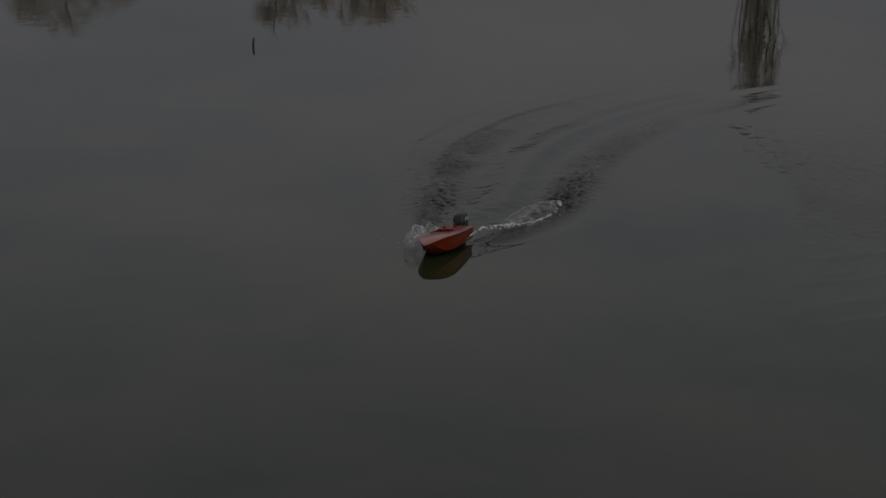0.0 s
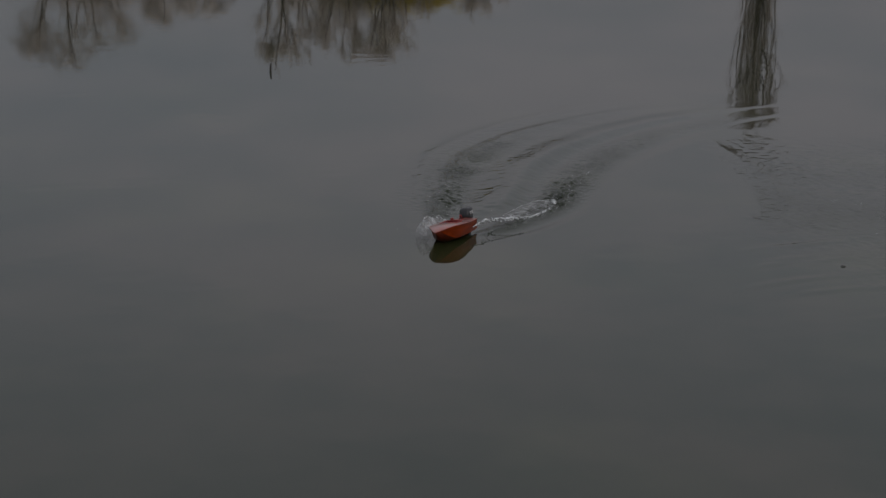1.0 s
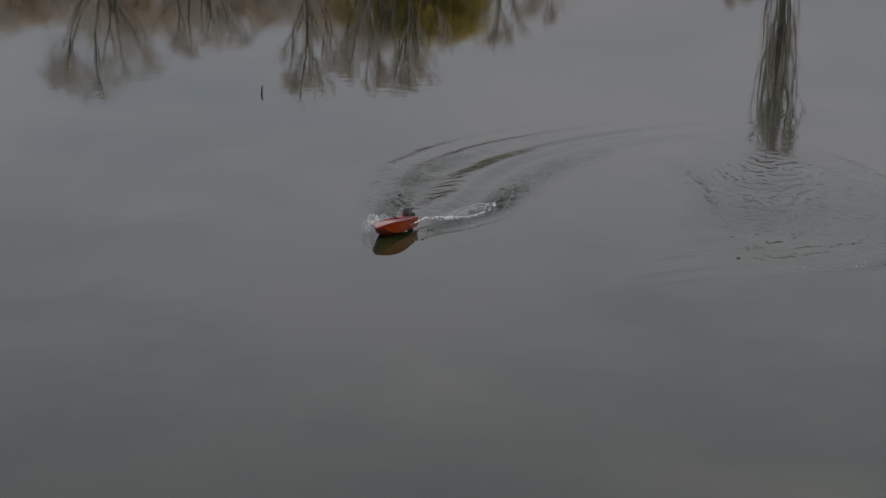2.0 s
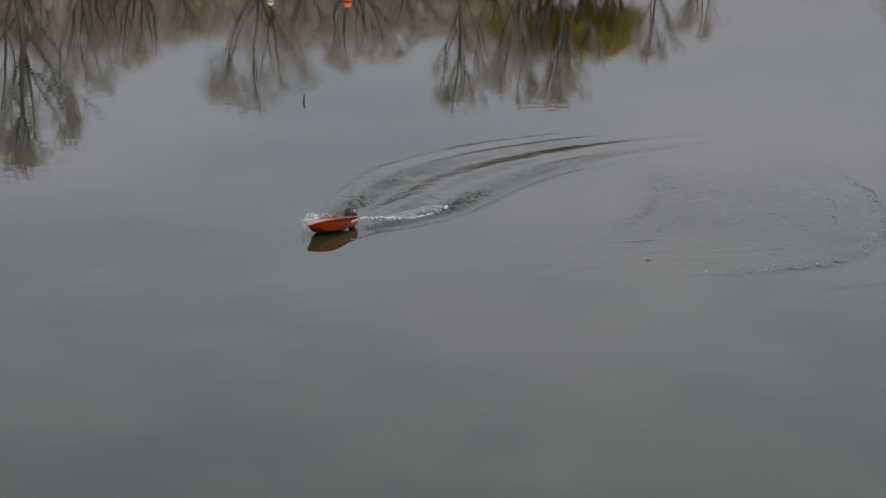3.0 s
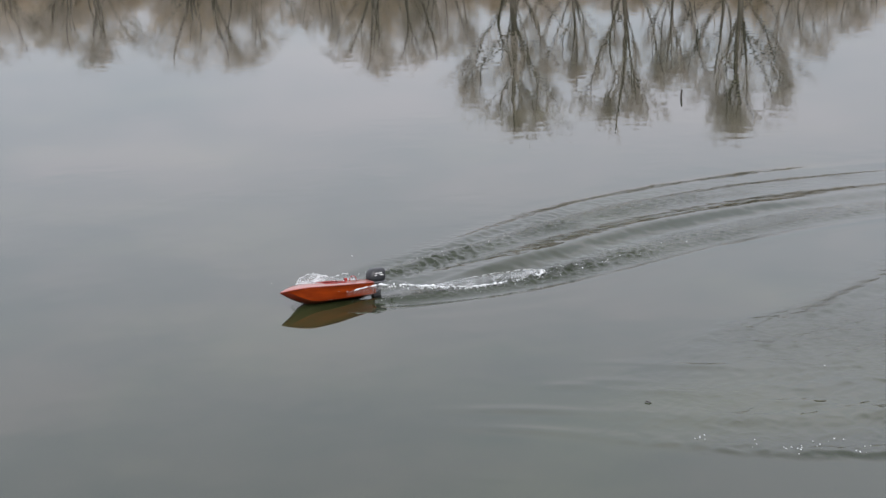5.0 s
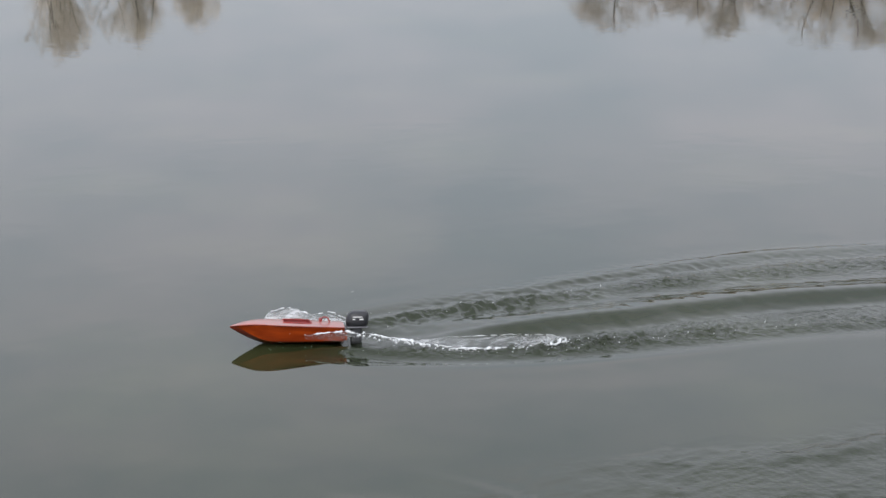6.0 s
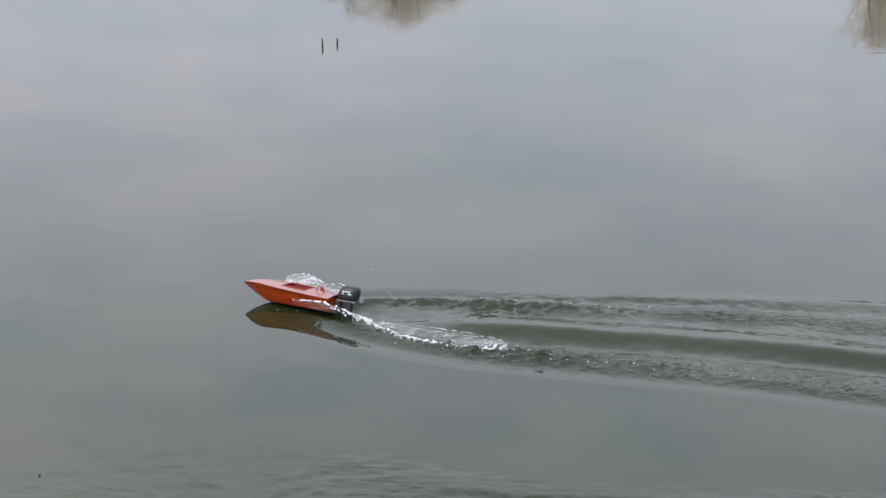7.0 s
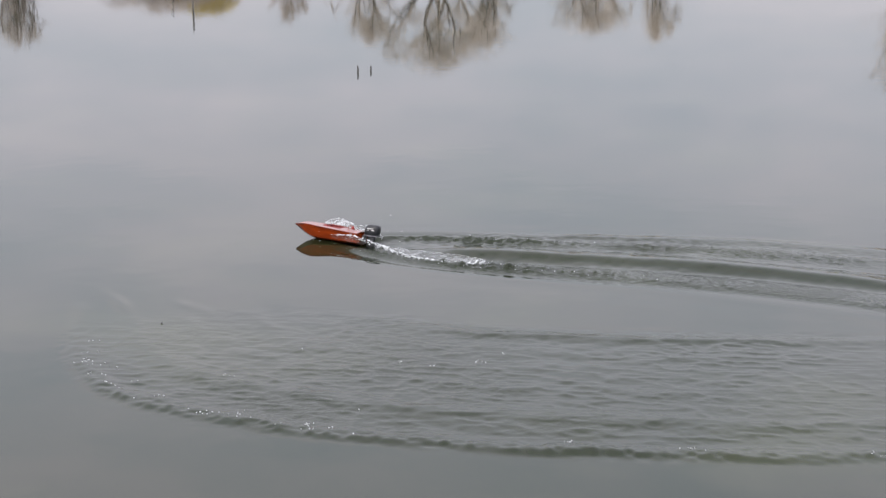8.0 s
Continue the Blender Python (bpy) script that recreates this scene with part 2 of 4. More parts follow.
def wake_height(x, y):
    s, d = trail_coords(x, y)
    sp, a, w = np.clip(s, 0, None), np.abs(d), wake_half_width(s)
    on, end = ease((s + 0.25) / 0.3), ease((5.9 - s) / 3.6)
    fade = np.exp(-sp / 4.0) * on * end
    wob = 0.035 * value_noise(x * 1.7, y * 1.7, 3) + 0.012 * value_noise(x * 6, y * 6, 4)
    # hollow that the stern leaves, closing into one smooth ridge with a steep port face
    z = -0.022 * np.exp(-sp / 0.35) * on * np.exp(-(d / 0.085) ** 2)
    q = d - 0.03 - wob * 0.5 * np.clip(sp, 0, 1)
    rise = ease((s - 0.22) / 0.6)
    z += 0.050 * rise * fade * (0.9 + 0.22 * value_noise(x * 1.9, y * 1.9, 13)) * np.exp(-(q / np.where(q > 0, 0.058 + 0.008 * sp, 0.12 + 0.02 * sp)) ** 2)
    z -= 0.014 * rise * fade * np.exp(-((q - 0.15) / 0.07) ** 2)
    z -= 0.010 * rise * fade * np.exp(-((q + 0.22) / 0.10) ** 2)
    # the two outer waves
    amp = 0.75 + 0.4 * value_noise(x * 2.1, y * 2.1, 5)
    q = (a - w - wob * np.clip(sp, 0, 1)) / (0.035 + 0.012 * sp)
    z += np.where(d > 0, 0.012, 0.017) * fade * amp * np.exp(-q * q)
    z -= 0.008 * fade * np.exp(-((a - w - 0.09) / 0.06) ** 2)
    # a second, smoother pair farther out, lower to port
    side = np.where(d > 0, 0.12, 1.0)
    q = (a - w * 1.0 - 0.13 - 0.045 * sp - wob) / (0.045 + 0.012 * sp)
    z += 0.012 * side * fade * ease((s - 0.3) / 0.8) * np.exp(-q * q)
    # broken chop on both bands, little on the ridge
    band = np.exp(-((a - w * 0.86) / (0.055 + 0.045 * np.minimum(sp, 1.5))) ** 2) * ease((s + 0.02) / 0.25) * end * np.exp(-sp / 2.3)
    patch = np.clip(0.75 + 0.8 * value_noise(x * 4, y * 4, 20), 0.05, 1.6)
    z += band * patch * np.where(d > 0, 0.014, 0.012) * (1 + 0.7 * np.exp(-((s - 0.85) / 0.4) ** 2)) * chips(x, y, 17)
    far = np.exp(-((d + w + 0.06) / (0.10 + 0.05 * sp)) ** 2) * ease((s - 0.1) / 0.5) * end * np.exp(-sp / 2.4)
    z += far * 0.0062 * chips(x + 5, y + 3, 21)
    inside = 1 / (1 + np.exp((a - w * 1.0) / 0.03))
    z += inside * on * end * np.exp(-sp / 3.5) * 0.0016 * (value_noise(x * 12, y * 12, 6) + value_noise(x * 27, y * 27, 7))
    # long soft swells that run out to both sides
    z += 0.0016 * fade * np.cos((a - w) * 2 * math.pi / (0.22 + 0.03 * sp)) * np.exp(-np.clip(a - w, 0, None) / 0.15)
    return z


def stirred(x, y):
    """How broken the surface is: most along the wake's two edges."""
    s, d = trail_coords(x, y)
    sp, a, w = np.clip(s, 0, None), np.abs(d), wake_half_width(s)
    on = ease((s + 0.05) / 0.3) * ease((5.0 - s) / 3.0)
    band = np.exp(-((a - w * 0.88) / (0.06 + 0.04 * np.minimum(sp, 1.5))) ** 2)
    patch = np.clip(0.65 + 0.7 * value_noise(x * 5, y * 5, 31), 0, 1.3)
    return on * patch * 0.8 * band * np.exp(-sp / 2.4)


TURN = ((0.95, -0.62), (1.72, -0.32), (2.2, 0.05), (2.45, 0.6), (2.55, 1.3), (2.55, 2.1), (2.45, 3.0), (2.3, 3.8))


def turn_curve():
    """The round of an earlier turn, whose waves still stand on the water."""
    c = np.array(TURN)
    k = np.linspace(0, len(c) - 1, 260)
    i = np.clip(np.floor(k).astype(int), 0, len(c) - 2)
    f = (k - i)[:, None]
    p0, p1, p2, p3 = c[np.clip(i - 1, 0, None)], c[i], c[i + 1], c[np.clip(i + 2, None, len(c) - 1)]
    pts = 0.5 * (2 * p1 + (p2 - p0) * f + (2 * p0 - 5 * p1 + 4 * p2 - p3) * f ** 2 + (3 * p1 - p0 - 3 * p2 + p3) * f ** 3)
    return pts, k / (len(c) - 1)


def turn_field(x, y):
    """The height of the old turn's waves, and where its water is still broken."""
    pts, ks = turn_curve()
    tang = np.gradient(pts, axis=0)
    tang /= np.linalg.norm(tang, axis=1)[:, None]
    z, rough = np.zeros(len(x)), np.zeros(len(x))
    for a in range(0, len(x), 20000):
        xx, yy = x[a:a + 20000], y[a:a + 20000]
        dx, dy = xx[:, None] - pts[None, :, 0], yy[:, None] - pts[None, :, 1]
        k = np.argmin(dx * dx + dy * dy, axis=1)
        i = np.arange(len(k))
        d = -(tang[k, 0] * dy[i, k] - tang[k, 1] * dx[i, k])
        u = ks[k]
        on = np.clip((u - 0.11) / 0.2, 0, 1) * np.clip((0.92 - u) / 0.25, 0, 1)
        w = 0.35 + 0.40 * np.clip(u / 0.3, 0, 1)
        wob = 0.03 * value_noise(xx * 2.5, yy * 2.5, 21) + 0.012 * value_noise(xx * 9, yy * 9, 22)
        q = (d - w - wob) / 0.035
        h = 0.015 * np.exp(-np.where(q > 0, q * q, q * q * 0.25)) * (0.8 + 0.5 * value_noise(xx * 3, yy * 3, 23))
        q = (d - w * 0.55 - wob) / 0.07
        h += 0.012 * np.exp(-q * q)
        q = (d + w * 0.85 + wob * 0.6) / 0.045
        h += 0.011 * np.exp(-q * q) * np.clip((u - 0.28) / 0.2, 0, 1)
        inside = 1 / (1 + np.exp((np.abs(d) - w) / 0.03))
        h += inside * 0.0010 * np.sin(d * 2 * math.pi / 0.23 + 1.5 * value_noise(xx * 1.2, yy * 1.2, 24))
        dash = (1 - np.abs(value_noise(xx * 16, yy * 8, 28))) ** 4 * 0.0062 + (1 - np.abs(value_noise(xx * 29 + 3, yy * 16, 29))) ** 4 * 0.0040
        h += inside * dash * (0.6 + 0.4 * value_noise(xx * 1.5, yy * 1.5, 30))
        h += inside * (0.0024 * value_noise(xx * 12, yy * 7, 25) + 0.0020 * value_noise(xx * 30, yy * 19, 26))
        h += 0.006 * np.exp(-((d - w) / 0.05) ** 2) * value_noise(xx * 34, yy * 34, 27)
        z[a:a + 20000] = 0.80 * h * on
        rough[a:a + 20000] = inside * on * np.clip(1.25 - 1.3 * u, 0.25, 1) * np.clip(0.6 + 0.7 * value_noise(xx * 3, yy * 3, 32), 0, 1.2)
    return z, rough


def turn_height(x, y):
    return turn_field(x, y)[0]


def streak_height(x, y):
    """A few short leftover ripples."""
    rng = random.Random(8)
    z = np.zeros(len(x))
    for k in range(12):
        cx, cy = 1.95 + rng.gauss(0, 0.3), -0.45 + rng.gauss(0, 0.38)
        a = radians(24 + rng.gauss(0, 7))
        u = (x - cx) * math.cos(a) + (y - cy) * math.sin(a)
        v = -(x - cx) * math.sin(a) + (y - cy) * math.cos(a) + 0.25 * u * u
        z += rng.uniform(0.002, 0.005) * np.exp(-(u / rng.uniform(0.09, 0.22)) ** 2 - (v / 0.035) ** 2)
    return z


# ------------------------------------------------------------------ lake, bank
def build_lake():
    fine_x, fine_y = np.arange(-1.6, 5.0, 0.0095), np.arange(-1.4, 6.2, 0.0095)

    def spread(c):
        step, out = 0.03, []
        a = 0.0
        while a < 170:
            a += step
            step *= 1.16
            out.append(a)
        out = np.array(out)
        return np.concatenate([(c[0] - out)[::-1], c, c[-1] + out])
    xs, ys = spread(fine_x), spread(fine_y)
    X, Y = np.meshgrid(xs, ys)
    x, y = X.ravel(), Y.ravel()
    z = np.zeros(len(x))
    near = (x > -1.6) & (x < 5.0) & (y > -1.4) & (y < 6.2)
    turn_z, turn_rough = turn_field(x[near], y[near])
    z[near] = wake_height(x[near], y[near]) + turn_z + streak_height(x[near], y[near])
    rim = np.minimum.reduce([x + 1.6, 5.0 - x, y + 1.4, 6.2 - y])
    z *= np.clip(rim / 0.5, 0, 1)
    nx, ny = len(xs), len(ys)
    me = bpy.data.meshes.new("water")
    me.vertices.add(nx * ny)
    me.vertices.foreach_set("co", np.stack([x, y, z], 1).ravel())
    j, i = np.meshgrid(np.arange(ny - 1), np.arange(nx - 1), indexing="ij")
    v = (j * nx + i).ravel()
    quads = np.stack([v, v + 1, v + nx + 1, v + nx], 1)
    me.loops.add(quads.size)
    me.loops.foreach_set("vertex_index", quads.ravel())
    me.polygons.add(len(quads))
    me.polygons.foreach_set("loop_start", np.arange(0, quads.size, 4))
    me.polygons.foreach_set("use_smooth", np.ones(len(quads), dtype=bool))
    me.update(calc_edges=True)
    me.validate()
    broken = np.zeros(len(x))
    broken[near] = stirred(x[near], y[near]) + 0.12 * turn_rough
    me.attributes.new("stir", "FLOAT", "POINT").data.foreach_set("value", broken)
    me.materials.append(M_WATER)
    return tagged(new("water", me), "calm grey-green lake water with a boat's wake", "water", kind="structure")


def build_ground():
    rings = [(0.0, -2.2), (60, -2.2), (108, -1.6), (120, -0.25), (124, 0.35), (130, 0.7), (150, 1.1), (260, 1.6), (900, 2.5), (4000, 3.0)]
    verts, faces, n = [], [], 120
    for r, z in rings:
        for k in range(n):
            w = 2 * math.pi * k / n
            rr = r + (noise.noise(Vector((math.cos(w) * 3, math.sin(w) * 3, r))) * 2.5 if 100 < r < 300 else 0)
            verts.append((rr * math.cos(w), rr * math.sin(w), z))
    for i in range(len(rings) - 1):
        for k in range(n):
            k2 = (k + 1) % n
            faces.append((i * n + k, (i + 1) * n + k, (i + 1) * n + k2, i * n + k2))
    return tagged(mesh_object("ground", verts, faces, M_GROUND), "lake bed and grassy winter bank", "ground", kind="structure")


build_lake()
build_ground()


# ------------------------------------------------------------------ trees on the far bank
class Wood:
    """Collects tapered three- to six-sided branches."""
    def __init__(self):
        self.v, self.f = [], []

    def bar(self, pts, radii, sides):
        v, f = tube(pts, radii, sides, False)
        o = len(self.v)
        self.v += v
        self.f += [tuple(o + k for k in q) for q in f]


def wander(rng, p, d, length, steps, up, jitter):
    pts = [p.copy()]
    for _ in range(steps):
        d = (d + Vector((rng.gauss(0, jitter), rng.gauss(0, jitter), rng.gauss(0, jitter) + up))).normalized()
        p = p + d * (length / steps)
        pts.append(p.copy())
    return pts, d


def spray_of_twigs(rng, crown, pts, length, count, twig_r, spread, up):
    """Side twigs along a branch, each with finer shoots."""
    for _ in range(count):
        k = rng.uniform(0.25, 1.0) * (len(pts) - 1)
        i = min(int(k), len(pts) - 2)
        p = pts[i].lerp(pts[i + 1], k - i)
        d = (pts[i + 1] - pts[i]).normalized()
        o = Vector((rng.gauss(0, 1), rng.gauss(0, 1), rng.gauss(0, 0.6)))
        d = (d + o.normalized() * spread).normalized()
        tw, dd = wander(rng, p, d, length * rng.uniform(0.6, 1.2), 3, up, 0.18)
        crown.bar(tw, [twig_r, twig_r * 0.8, twig_r * 0.6, twig_r * 0.35], 3)
        for _ in range(6):
            j = rng.randint(1, 3)
            d2 = (dd + Vector((rng.gauss(0, .5), rng.gauss(0, .5), rng.gauss(0, .4) + up))).normalized()
            t2, _ = wander(rng, tw[j], d2, length * rng.uniform(0.4, 0.8), 2, up, 0.15)
            crown.bar(t2, [twig_r * 0.55, twig_r * 0.45, twig_r * 0.25], 3)


def leafless_stem(rng, trunk, crown, pts, r0, taper, count, reach, low, width, twigs, twig_r, droop):
    """One stem with its side branches and twigs; they start at `reach` of its length or higher."""
    n = len(pts) - 1
    trunk.bar(pts, [r0 * (1 - taper * k / n) for k in range(n + 1)], 5)
    for b in range(count):
        k = (reach + (0.98 - reach) * rng.random() ** 0.8) * n
        j = min(int(k), n - 1)
        p = pts[j].lerp(pts[j + 1], k - j)
        a = rng.uniform(0, 2 * math.pi)
        d = ((pts[j + 1] - pts[j]).normalized() + Vector((math.cos(a), math.sin(a), rng.uniform(-0.1, 0.5))) * rng.uniform(0.45, 0.9)).normalized()
        at = low + (1 - low) * k / n
        bl = width * rng.uniform(0.15, 0.28) * (1.15 - 0.5 * at)
        bp, _ = wander(rng, p, d, bl, 4, droop, 0.15)
        rb = r0 * 0.35 * (1.1 - 0.7 * k / n) + 0.007
        crown.bar(bp, [rb, rb * 0.8, rb * 0.6, rb * 0.45, rb * 0.25], 4)
        spray_of_twigs(rng, crown, bp, bl * 0.55, twigs, twig_r, 0.75, droop)


def make_tree(name, seed, height, width, fork, lean, twigs, twig_r, mats, label, droop, trunk_r=0.2, leaders=5):
    """A bare round-crowned tree: a short trunk, spreading leaders that fork again, and a haze of twigs."""
    rng = random.Random(seed)
    trunk, crown = Wood(), Wood()
    base, _ = wander(rng, Vector((0, 0, -0.3)), Vector((0, 0, 1)), fork * height + 0.3, 4, 0.2, 0.03)
    trunk.bar(base, [trunk_r * 1.25, trunk_r, trunk_r * 0.95, trunk_r * 0.9, trunk_r * 0.85], 8)
    for i in range(leaders):
        az = 2 * math.pi * (i + rng.uniform(-0.35, 0.35)) / leaders
        out = lean * (rng.uniform(0.1, 0.35) if i == 0 else rng.uniform(0.45, 1.15))
        d = Vector((math.cos(az) * out, math.sin(az) * out, 1)).normalized()
        length = height * (1 - fork) * rng.uniform(0.80, 1.0) * (1.0 if out < lean * .7 else 0.92)
        start = base[-1].lerp(base[1], rng.uniform(0, 0.6) if i else 0.0)
        pts, _ = wander(rng, start, d, length * 0.9, 8, 0.15, 0.115)
        r0 = trunk_r * rng.uniform(0.42, 0.66)
        stems = [(pts, r0, 0.0)]
        for q in range(3):
            j = rng.choice((1, 2, 3, 3, 4, 5))
            a, o = rng.uniform(0, 2 * math.pi), rng.uniform(0.28, 0.6)
            dd = ((pts[j + 1] - pts[j]).normalized() + Vector((math.cos(a) * o, math.sin(a) * o, 0.1))).normalized()
            sub, _ = wander(rng, pts[j], dd, length * 0.9 * (1 - j / 8) * rng.uniform(0.75, 1.0), 8, 0.13, 0.13)
            stems.append((sub, r0 * (1 - 0.88 * j / 8) * 0.72, j / 8))
        for pts, r0, low in stems:
            leafless_stem(rng, trunk, crown, pts, r0, 0.88, 8 if low == 0 else 5, 0.12, low, width, twigs, twig_r, droop)
            spray_of_twigs(rng, crown, pts[3:], width * 0.1, twigs, twig_r, 0.8, droop)
    return finish_tree(name, trunk, crown, mats, label, True)


def make_tall_tree(name, seed, height, width, limbs, lean, twigs, twig_r, mats, label):
    """A bare tree with one stem running up through the crown and rising limbs that leave it at all heights."""
    rng = random.Random(seed)
    trunk, crown = Wood(), Wood()
    n, r_foot = 14, 0.235
    main, _ = wander(rng, Vector((0, 0, -0.3)), Vector((rng.gauss(0, 0.03), rng.gauss(0, 0.03), 1)), height * 0.95, n, 0.10, 0.055)
    girth = [r_foot * (1.15 if k == 0 else 1 - 0.82 * k / n) for k in range(n + 1)]
    trunk.bar(main, girth, 8)
    leafless_stem(rng, trunk, crown, main[7:], girth[7], 0.64, 12, 0.10, 0.5, width, twigs, twig_r, 0.26)
    for i in range(limbs):
        f = 0.16 + 0.62 * (i + rng.uniform(-0.3, 0.3)) / limbs
        k = max(f, 0.12) * n
        j = int(k)
        start, r0 = main[j].lerp(main[j + 1], k - j), girth[j] * rng.uniform(0.50, 0.74)
        az = i * 2.4 + rng.uniform(-0.5, 0.5)
        out = lean * rng.uniform(0.65, 1.1) * (1.6 - 0.9 * f)
        d = Vector((math.cos(az) * out, math.sin(az) * out, 1)).normalized()
        length = height * (0.96 - f) * rng.uniform(0.60, 0.80 + 0.25 * f)
        length = min(length, 0.52 * width * math.hypot(1, out) / out)  # no limb far beyond the crown
        pts, _ = wander(rng, start, d, length, 8, 0.07, 0.11)
        stems = [(pts, r0, f)]
        for q in range(3):
            j = rng.choice((2, 3, 4, 5, 6))
            a, o = rng.uniform(0, 2 * math.pi), rng.uniform(0.3, 0.65)
            dd = ((pts[j + 1] - pts[j]).normalized() + Vector((math.cos(a) * o, math.sin(a) * o, 0.05))).normalized()
            sub, _ = wander(rng, pts[j], dd, length * (1 - j / 8) * rng.uniform(0.8, 1.15), 6, 0.10, 0.13)
            stems.append((sub, r0 * (1 - 0.74 * j / 8) * 0.75, f + (1 - f) * j / 8))
        for pts, r0, low in stems:
            leafless_stem(rng, trunk, crown, pts, r0, 0.74, 6 if low == f else 4, 0.20, low, width, twigs, twig_r, 0.26)
            spray_of_twigs(rng, crown, pts[len(pts) // 2:], width * 0.1, twigs, twig_r, 0.7, 0.26)
    return finish_tree(name, trunk, crown, mats, label)


def finish_tree(name, trunk, crown, mats, label, dome=False):
    """Links the tree and brings it to one metre of height and of crown width, so that plant() can size it."""
    cv = np.array([tuple(v) for v in crown.v])
    wide = 2 * np.percentile(np.hypot(cv[:, 0], cv[:, 1]), 93)
    if dome:  # a rounded outline: shoots stop at a dome
        high = np.percentile(cv[:, 2], 97)
        rho = np.clip(np.hypot(cv[:, 0], cv[:, 1]) / (wide * 0.62), 0, 1)
        cap = high * (0.50 + 0.50 * np.sqrt(np.clip(1 - rho ** 2, 0, 1)))
        cap *= 1 + 0.16 * np.array([noise.noise(Vector((v[0] * 0.8, v[1] * 0.8, 3.0))) for v in cv])
        over = cv[:, 2] > cap
        cv[over, 2] = cap[over] + 0.30 * (cv[over, 2] - cap[over])
    top = np.percentile(cv[:, 2], 99.7)
    k = np.array([1 / wide, 1 / wide, 1 / top])
    root = new(name)
    mesh_object("trunk", np.array([tuple(v) for v in trunk.v]) * k, trunk.f, mats[0], root)
    mesh_object("crown", cv * k, crown.f, mats[1], root)
    return tagged(root, label, "tree")


def make_poplar(name, seed):
    """A column of steep shoots that hug the stem and end together in a blunt, broken tip."""
    rng = random.Random(seed)
    trunk, crown = Wood(), Wood()
    h, half = 20.0, 1.75
    base, _ = wander(rng, Vector((0, 0, -0.3)), Vector((0, 0, 1)), h * 0.97, 12, 0.3, 0.012)
    trunk.bar(base, [0.30 * (1 - 0.86 * k / 12) for k in range(13)], 8)
    for i in range(95):
        z0 = h * rng.uniform(0.02, 0.74)
        az, rho = rng.uniform(0, 2 * math.pi), math.sqrt(rng.uniform(0.02, 1.0))
        top = h * (1.0 - 0.10 * rho * rho) * rng.uniform(0.90, 1.0)
        ln = min(rng.uniform(5.0, 10.0), top - z0)
        out = half * rho * rng.uniform(0.75, 1.05)
        pts, wx, wy = [], 0.0, 0.0
        for q in range(9):
            u = q / 8
            wx, wy = wx + rng.gauss(0, 0.05), wy + rng.gauss(0, 0.05)
            z = z0 + ln * u
            r = out * (1 - math.exp(-7.0 * u)) * (1 - 0.35 * max(0.0, z / h - 0.7) / 0.3)
            pts.append(Vector((math.cos(az) * r + wx, math.sin(az) * r + wy, z)))
        r0 = rng.choice((0.025, 0.03, 0.035, 0.075))
        trunk.bar(pts, [r0 * (1 - 0.80 * q / 8) for q in range(9)], 4)
        spray_of_twigs(rng, crown, pts[1:], 1.0, 11, 0.012, 0.32, 0.30)
    return finish_tree(name, trunk, crown, (M_BARK, M_TWIG), "tall narrow bare poplar standing on the bank")


SHORE = 130.0


def plant(ob, az, height, width, spin, far=1.0, label=""):
    """Sets a copy of a tree on the bank at that bearing, with its height and width at SHORE's distance."""
    a = radians(az)
    k = far
    m = Matrix.LocRotScale((-math.sin(a) * SHORE * k, math.cos(a) * SHORE * k, 0.6), Euler((0, 0, spin)),
                           (width * k, width * k, height * k - 0.6))
    c = copy_thing(ob, m)
    c.matrix_basis = m
    if label:
        tagged(c, label)
    return c


tall_a = make_tall_tree("bare_tree", 42, 19.0, 10.0, 11, 0.37, 6, 0.0108, (M_BARK, M_TWIG), "tall bare winter tree with spreading rising limbs")
tall_b = make_tall_tree("bare_tree", 23, 19.0, 9.0, 10, 0.31, 6, 0.0106, (M_BARK, M_TWIG), "tall bare winter tree with steep rising limbs")
dome_a = make_tree("bare_tree", 37, 14.0, 10.0, 0.24, 0.74, 11, 0.0078, (M_BARK, M_TWIG), "round-crowned bare winter tree on the bank", 0.05)
dome_b = make_tree("bare_tree", 41, 13.0, 9.0, 0.18, 0.66, 11, 0.0078, (M_BARK, M_TWIG), "bushy many-stemmed bare tree on the bank", 0.08)
pale_a = make_tree("pale_tree", 83, 13.0, 9.0, 0.16, 0.55, 10, 0.0075, (M_BARK, M_PALE), "pale straw-coloured bare tree on the bank", 0.10)
brown = make_tree("brown_tree", 53, 10.0, 9.0, 0.12, 0.50, 10, 0.0076, (M_BARK, M_BROWN), "dense brown shrubby tree by the water", 0.08)
willow = make_tree("olive_willow", 61, 9.5, 10.0, 0.18, 0.55, 12, 0.013, (M_BARK, M_OLIVE), "yellow-green willow with fine hanging shoots", -0.10)
poplar = make_poplar("poplar", 71)

